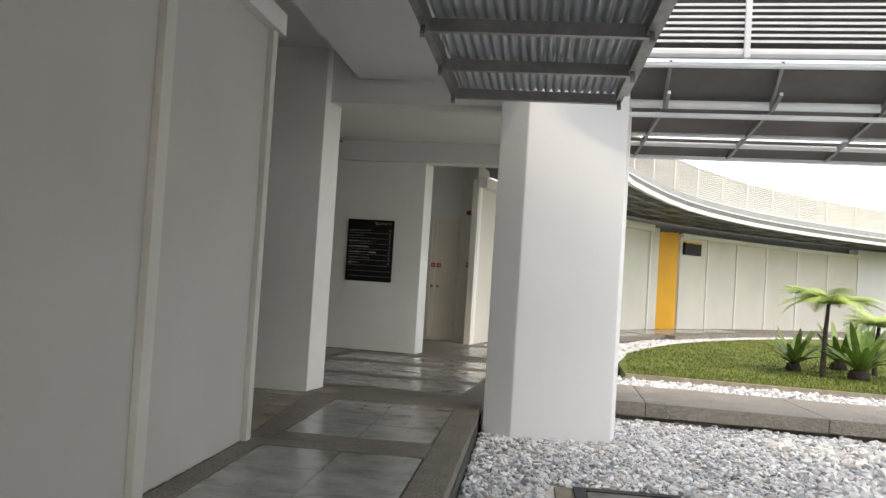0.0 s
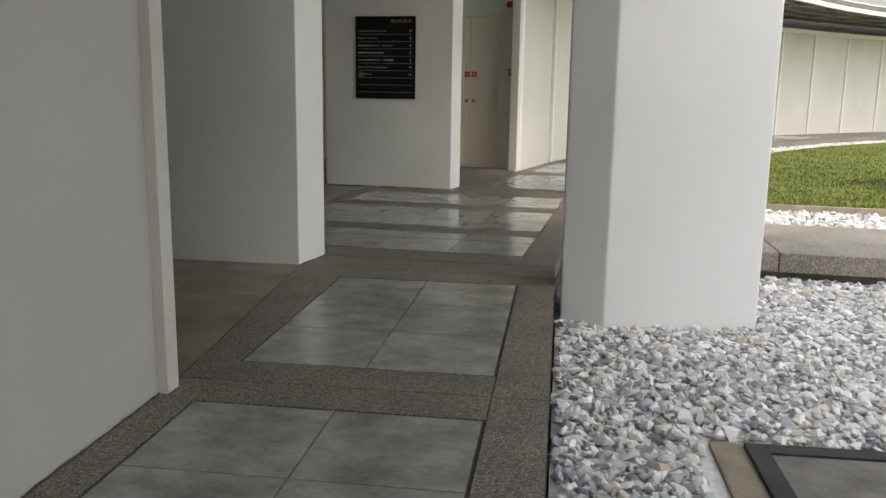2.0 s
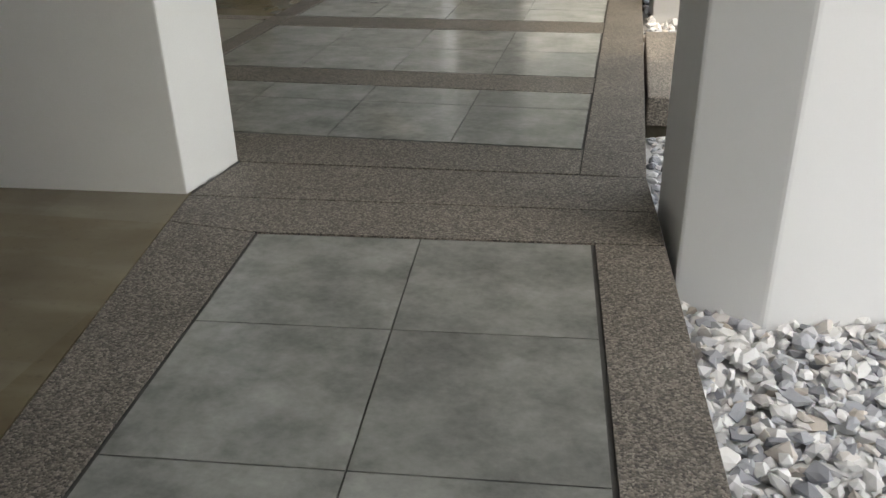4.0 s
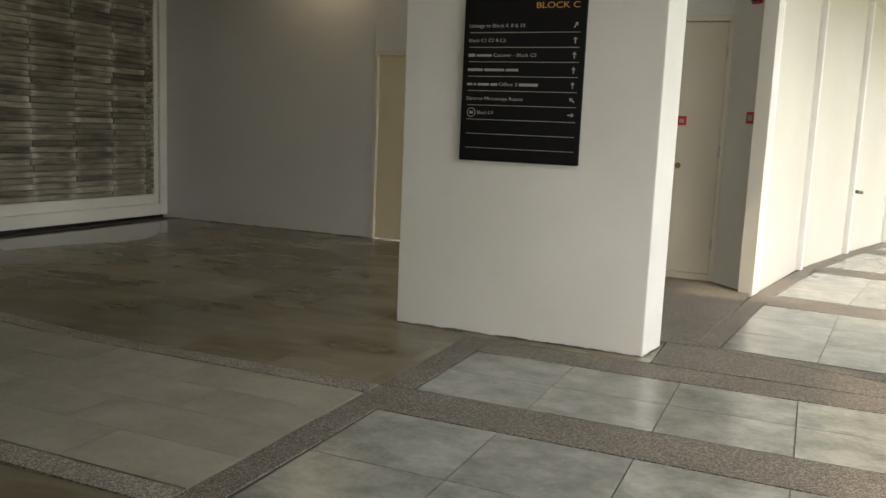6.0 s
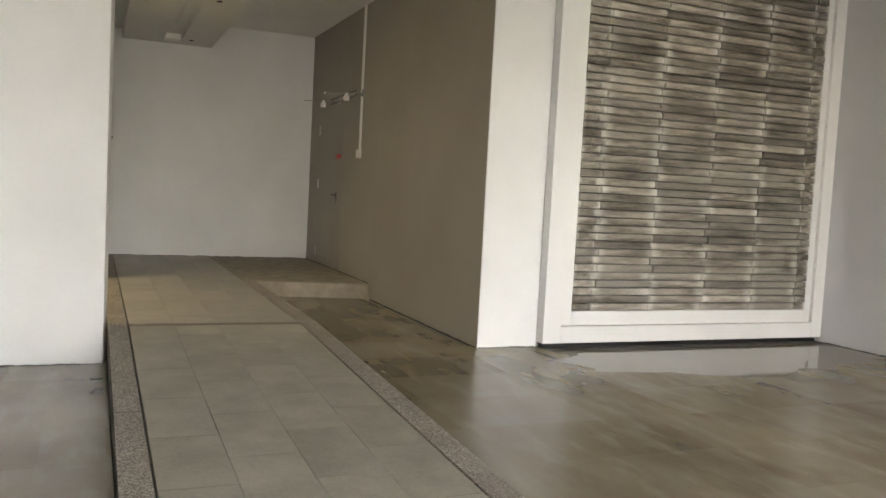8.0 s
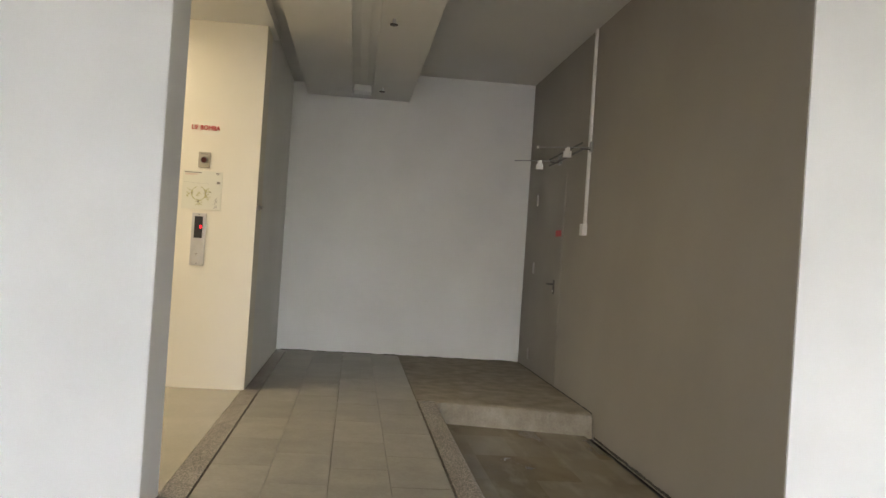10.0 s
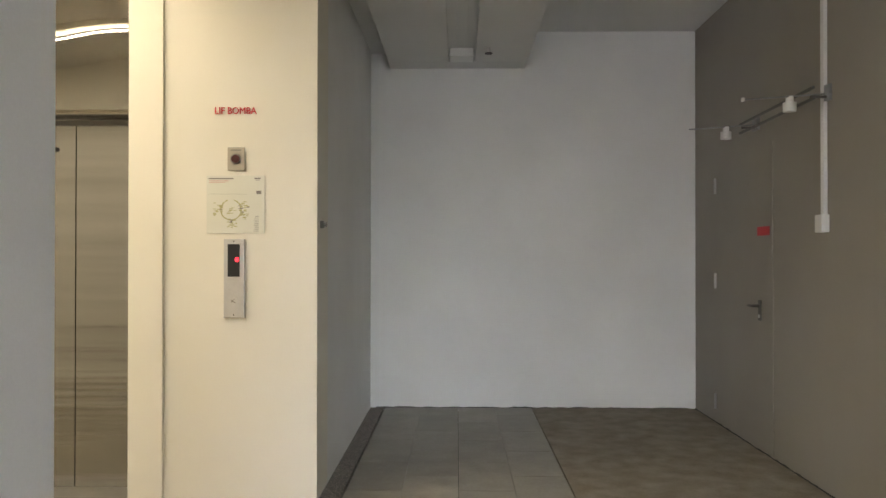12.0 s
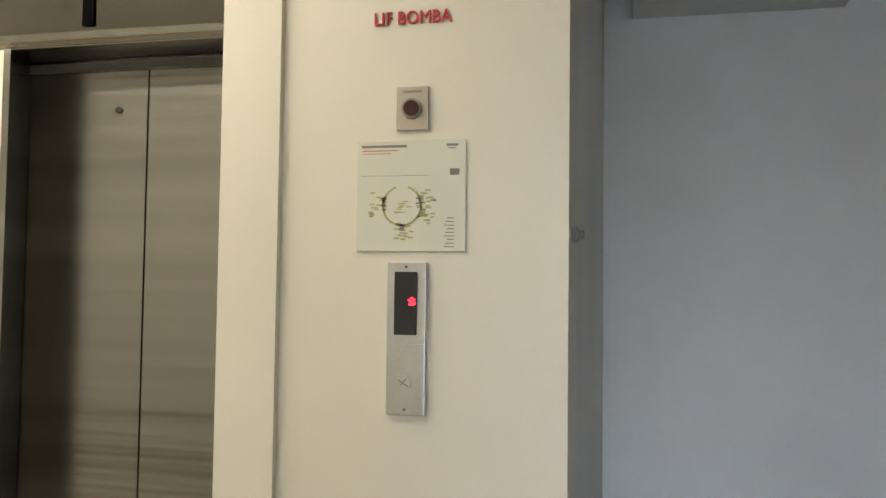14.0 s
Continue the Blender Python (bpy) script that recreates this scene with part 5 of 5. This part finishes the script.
def tree_fern(x, y, h, r, seed, label):
    rr = random.Random(seed)
    t = thing("tree_fern", x, y, -0.12, label, "tree", "ferns on the lawn")
    bm = bmesh.new()
    rings = []
    for k in range(9):
        s = k / 8
        rad = 0.042 * (1.25 - 0.45 * s) * rr.uniform(0.9, 1.1)
        cx, cy = x + 0.05 * s * s, y + 0.02 * math.sin(3 * s)
        rings.append([bm.verts.new((cx + rad * math.cos(a) * rr.uniform(0.85, 1.15), cy + rad * math.sin(a), -0.13 + (h + 0.13) * s)) for a in [2 * math.pi * i / 10 for i in range(10)]])
    for a, b in zip(rings, rings[1:]):
        for i in range(10):
            bm.faces.new((a[i], a[(i + 1) % 10], b[(i + 1) % 10], b[i]))
    bm.faces.new(rings[-1])
    part("trunk", bm, BARK, t, "dark fibrous trunk")
    top = (x + 0.05, y, h - 0.02)
    for k in range(28):
        yaw = k * 2.4 + rr.uniform(-0.2, 0.2)
        part("frond", frond(top, yaw, rr.uniform(0.45, 0.85) * r, r * rr.uniform(0.75, 1.05), rr.uniform(0.4, 0.75) * r, 0.33 * r, 34), LEAF_SUNLIT, t)
    put(t)


def nest_fern(x, y, r, seed, label):
    rr = random.Random(seed)
    t = thing("nest_fern", x, y, -0.12, label, "plant", "ferns on the lawn")
    bm = bmesh.new()
    bmesh.ops.create_icosphere(bm, subdivisions=2, radius=0.2 * r)
    for v in bm.verts:
        v.co = Vector((x, y, -0.06)) + v.co * (1 + 0.3 * noise.noise(v.co * 9))
    part("root_ball", bm, BARK, t, "dark root ball")
    for k in range(24):
        yaw = k * 2.4 + rr.uniform(-0.25, 0.25)
        steep = rr.uniform(0.2, 1.0)
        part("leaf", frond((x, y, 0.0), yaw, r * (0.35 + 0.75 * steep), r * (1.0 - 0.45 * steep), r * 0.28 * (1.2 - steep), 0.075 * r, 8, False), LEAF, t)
    put(t)


tree_fern(7.34, 16.69, 1.24, 0.95, 1, "slender tree fern with a dark trunk and fronds coloured a sunlit light green")
tree_fern(8.55, 17.9, 0.85, 0.75, 2, "short tree fern with fronds coloured a sunlit light green on the lawn")
nest_fern(7.05, 17.6, 0.75, 3, "low nest fern with broad glossy leaves on the lawn")
nest_fern(7.99, 16.8, 0.95, 4, "large nest fern with broad glossy leaves on the lawn")
nest_fern(8.1, 18.6, 0.85, 5, "nest fern with broad glossy leaves behind the tree fern")
nest_fern(9.0, 16.9, 0.8, 6, "nest fern with broad glossy leaves beside another")

# grass blades over the turf
g = np.random.default_rng(4)
n = 26000
gx, gy = g.uniform(3.9, 14.0, n), 14.4 + g.uniform(0, 1, n) ** 1.5 * 13
lim = np.interp(gy, [p[1] for p in inner_lawn], [p[0] for p in inner_lawn])
ok = gx > lim + 0.1
gx, gy = gx[ok], gy[ok]
n = len(gx)
h, a = g.uniform(0.02, 0.05, n), g.uniform(0, 6.28, n)
bx, by = np.cos(a) * 0.012, np.sin(a) * 0.012
z0 = np.full(n, -0.112)
tri = np.stack([np.stack([gx - bx, gy - by, z0], -1), np.stack([gx + bx, gy + by, z0], -1), np.stack([gx + g.uniform(-0.02, 0.02, n), gy + g.uniform(-0.02, 0.02, n), z0 + h], -1)], 1)
me = bpy.data.meshes.new("grass")
me.from_pydata(tri.reshape(-1, 3).tolist(), [], np.arange(3 * n).reshape(-1, 3).tolist())
me.materials.append(LAWN)
tagged(new("grass", me), "short green grass blades over the lawn", "grass", kind="stuff")

# ---- far wall sign and sun glint ----
fa, fb = Vector(RING[7]), Vector(RING[8])
fd = (fb - fa).normalized()
fn = Vector((fd.y, -fd.x))


def far_box(base, s0, s1, p0, p1, z0, z1):
    return prism([tuple(base + fd * s0 + fn * p0), tuple(base + fd * s1 + fn * p0), tuple(base + fd * s1 + fn * p1), tuple(base + fd * s0 + fn * p1)], z0, z1)


sg = tagged(link("wall_sign", far_box(fa, 0.25, 1.25, 0.02, 0.10, 2.42, 2.80), BOARD), "black sign with an amber top edge on the far wall", "sign")
part("edge_band", far_box(fa, 0.25, 1.25, 0.018, 0.105, 2.802, 2.85), YELLOW, sg, "amber band")
sb = Vector(RING[10])
# white bar modelled in place of a slanted glint of sun
glint_bar = tagged(link("wall_light", bar((*(sb + fd * 1.0 + fn * 0.12), 0.85), (*(sb + fd * 1.12 + fn * 0.12), 2.1), 0.04, 0.04), WHITEPL), "slim white tilted bar standing for a sun glint on the far panels", "lamp")
part("bracket", bar((*(sb + fd * 1.08 + fn * 0.12), 2.0), (*(sb + fd * 1.08 + fn * 0.0), 2.0), 0.03, 0.03), WHITEPL, glint_bar)

# ---- floor pieces: tiles and pebble-wash bands ----
J = 0.0026


def inset(pts, d):
    """The outline moved inwards by d (convex, anticlockwise)."""
    n = len(pts)
    out = []
    for k in range(n):
        p0, p, q = Vector(pts[k - 1]), Vector(pts[k]), Vector(pts[(k + 1) % n])
        e0, e1 = (p - p0).normalized(), (q - p).normalized()
        n0, n1 = Vector((-e0.y, e0.x)), Vector((-e1.y, e1.x))
        m = (n0 + n1)
        out.append(tuple(p + m * (d / max(0.3, 1 + n0.dot(n1)))))
    return out


def piece(name, pts, mat, top=0.0, gap=J, thick=0.095):
    pts = inset(pts, gap)
    zt = [top(p[0]) for p in pts] if callable(top) else [top] * len(pts)
    zb = [z - thick for z in zt]
    return part(name, prism(pts, zb, zt), mat, floor)


def tile_panel(corner, nx, ny, mat=TILE, xs=None, ys=None, rim=0.006):
    """Tiles between four corners: corner(s, t) gives the plan place at shares s across and t along."""
    xs = xs or [k / nx for k in range(nx + 1)]
    ys = ys or [k / ny for k in range(ny + 1)]
    for a, b in zip(xs, xs[1:]):
        for c, d in zip(ys, ys[1:]):
            q = [corner(a, c), corner(b, c), corner(b, d), corner(a, d)]
            piece("tile", q, mat, 0.0)


def rect(x0, x1, y0, y1):
    g_ = 0.0085
    return lambda s, t: (x0 + g_ + (x1 - x0 - 2 * g_) * s, y0 + g_ + (y1 - y0 - 2 * g_) * t)


def bil(a, b, c, d):
    a, b, c, d = (Vector(p) for p in (a, b, c, d))

    def f(s, t):
        s, t = 0.009 + 0.982 * s, 0.0065 + 0.987 * t
        return tuple((a * (1 - s) + b * s) * (1 - t) + (d * (1 - s) + c * s) * t)
    return f


bed_in = LINE[:9]
bed_out = offset_line(LINE, 1.494)[:9]
part("tile_bed", prism([ap(-0.17, -12.9), ap(1.436, -12.9), (2.30, 9.085), (2.265, 9.42), (2.265, 13.86)] + bed_out[1:] + bed_in[:0:-1] + [(0.77, 14.16), (0.606, 14.16), (0.6, 13.59), (-0.545, 13.575), (-0.545, 10.84), (-0.39, 10.62), (-0.39, 9.43), (0.5, 9.4), (0.49, 8.97)], -0.12, -0.007), GROUT, floor)

# approach passage
for k in range(5):
    u0 = -2.3 * k
    tile_panel(bil(ap(0, u0), ap(1.2, u0), ap(1.2, u0 + 1.8), ap(0, u0 + 1.8)), 2, 3)
    piece("pebble_band", [ap(0, u0 - 0.25), ap(1.2, u0 - 0.25), ap(1.2, u0), ap(0, u0)], PEBBLE)
    piece("pebble_band", [ap(0, u0 - 0.5), ap(1.2, u0 - 0.5), ap(1.2, u0 - 0.25), ap(0, u0 - 0.25)], PEBBLE)
    piece("pebble_band", [ap(1.2, u0 - 0.25), ap(1.44, u0 - 0.25), ap(1.44, u0 + 1.8 + (0 if k == 0 else 0.25)), ap(1.2, u0 + 1.8 + (0 if k == 0 else 0.25))], PEBBLE)
    if k:
        piece("pebble_band", [ap(-0.172, u0 - 0.25), ap(0, u0 - 0.25), ap(0, u0 + 2.05), ap(-0.172, u0 + 2.05)], PEBBLE)
piece("pebble_band", [ap(-0.172, -0.25), ap(0, -0.25), ap(0, 1.8), (0.53, 8.72)], PEBBLE)
piece("pebble_band", [(0.53, 8.72), ap(0, 1.8), ap(1.2, 1.8), ap(1.44, 1.8), (2.305, 9.085), (0.49, 8.96)], PEBBLE)
piece("pebble_band", [(0.49, 8.96), (2.305, 9.085), (2.27, 9.425), (0.537, 9.345)], PEBBLE, gap=0.004)
piece("pebble_band", [(-0.40, 9.40), (0.537, 9.35), (2.0, 9.42), (2.0, 9.715), (-0.40, 9.715)], PEBBLE)
# middle bay
cols = [0, 0.25, 0.5, 0.75, 1.0]
tile_panel(rect(-0.395, 2.0, 9.72, 10.60), 4, 2, xs=cols, ys=[0, 0.66, 1])
tile_panel(rect(-0.385, 2.0, 10.91, 12.07), 4, 2, xs=cols)
tile_panel(rect(-0.365, 2.0, 12.415, 13.285), 4, 2, xs=cols, ys=[0, 0.5, 1])
piece("pebble_band", [(2.0, 9.42), (2.27, 9.42), (2.27, 13.88), (2.0, 13.88)], PEBBLE)
piece("pebble_band", [(-0.40, 10.60), (2.0, 10.60), (2.0, 10.91), (-0.40, 10.91)], PEBBLE)
piece("pebble_band", [(-0.385, 12.07), (2.0, 12.07), (2.0, 12.415), (-0.385, 12.415)], PEBBLE)
piece("pebble_band", [(-0.37, 13.285), (2.0, 13.285), (2.0, 13.58), (-0.37, 13.58)], PEBBLE)
piece("pebble_band", [(0.605, 13.60), (2.0, 13.58), (2.0, 13.88), (0.78, 14.17), (0.605, 14.17)], PEBBLE)
piece("pebble_band", [(2.0, 13.885), (2.27, 13.885), (2.256, 14.068), (0.78, 14.20), (0.78, 14.174)], PEBBLE)
piece("pebble_band", [(-0.55, 12.415), (-0.37, 12.415), (-0.37, 13.58), (-0.55, 13.58)], PEBBLE)
piece("pebble_band", [(-0.55, 10.835), (-0.40, 10.62), (-0.385, 12.415), (-0.55, 12.40)], PEBBLE)


# ring walkway
def along(line, s):
    for p, q in zip(line, line[1:]):
        L = (Vector(q) - Vector(p)).length
        if s <= L:
            return Vector(p) + (Vector(q) - Vector(p)) * (s / L), (Vector(q) - Vector(p)).normalized()
        s -= L
    return Vector(line[-1]), (Vector(line[-1]) - Vector(line[-2])).normalized()


def ring_at(s, off):
    p, d = along(LINE, s)
    return tuple(p + Vector((d.y, -d.x)) * off)


s = 0.06
for k in range(8):
    e = s + 1.72
    tile_panel(bil(ring_at(s, 0.16), ring_at(s, 1.31), ring_at(e, 1.31), ring_at(e, 0.16)), 2, 3)
    piece("pebble_band", [ring_at(s, 1.31), ring_at(s, 1.5), ring_at(e + 0.54, 1.5), ring_at(e + 0.54, 1.31)], PEBBLE)
    piece("pebble_band", [ring_at(s, 0.0), ring_at(s, 0.16), ring_at(e + 0.54, 0.16), ring_at(e + 0.54, 0.0)], PEBBLE)
    piece("pebble_band", [ring_at(e, 0.16), ring_at(e, 1.31), ring_at(e + 0.27, 1.31), ring_at(e + 0.27, 0.16)], PEBBLE)
    piece("pebble_band", [ring_at(e + 0.27, 0.16), ring_at(e + 0.27, 1.31), ring_at(e + 0.54, 1.31), ring_at(e + 0.54, 0.16)], PEBBLE)
    s = e + 0.54
structure("floor_cupboard", prism([(0.605, 14.17), (0.78, 14.17), (0.94, 15.95), (0.96, 16.38), (0.60, 16.8), (0.0, 16.83), (-0.12, 17.3), (-0.5, 17.3), (-0.5, 14.17)], -0.03, 0.002), PEBBLE, "pebble-wash floor in front of the service cupboard", "floor")
structure("ring_walk_far", prism([ring_at(18.0, 0.0), ring_at(18.0, 1.5)] + offset_line(LINE, 1.5)[10:] + LINE[:9:-1], -0.3, -0.003), PEBBLE, "pebble-wash floor of the far walkway", "floor")

# raised walkway to the lift
xs1 = [-0.56 - 0.62 * k for k in range(11)]
xs2 = [-6.86 - 0.64 * k for k in range(10)]
for xs_, off in ((xs1, 0.0), (xs2, 0.0)):
    for j in range(4):
        y0, y1 = 10.975 + 0.31875 * j, 10.975 + 0.31875 * (j + 1)
        shift = 0.31 if j % 2 else 0.0
        cuts = sorted({xs_[0], xs_[-1], *[x - shift for x in xs_ if xs_[-1] < x - shift < xs_[0]]}, reverse=True)
        for a, b in zip(cuts, cuts[1:]):
            piece("tile", [(b, y0), (a, y0), (a, y1), (b, y1)], TILE_DULL, ramp, 0.0014)
piece("pebble_band", [(-6.855, 10.977), (-6.765, 10.977), (-6.765, 12.248), (-6.855, 12.248)], PEBBLE, ramp)
kerb_cuts = [-0.55, -2.6, -4.7, -6.8, -9.2, -12.62]
for a, b in zip(kerb_cuts, kerb_cuts[1:]):
    piece("pebble_kerb", [(b, 10.83), (a, 10.83), (a, 10.967), (b, 10.967)], PALEPEBBLE, ramp, 0.003, 0.24)
    b = max(b, -9.735)
    piece("pebble_kerb", [(b, 12.260), (a, 12.260), (a, 12.402), (b, 12.402)], PALEPEBBLE, ramp, 0.003, 0.24)
walk_base = prism([(-12.62, 10.84), (-6.8, 10.84), (-2.6, 10.84), (-2.6, 12.39), (-6.8, 12.39), (-12.62, 12.39)], -0.12, [UP - 0.03, UP - 0.03, -0.032, -0.032, UP - 0.03, UP - 0.03])
part("walkway_bed", walk_base, GROUT, floor)
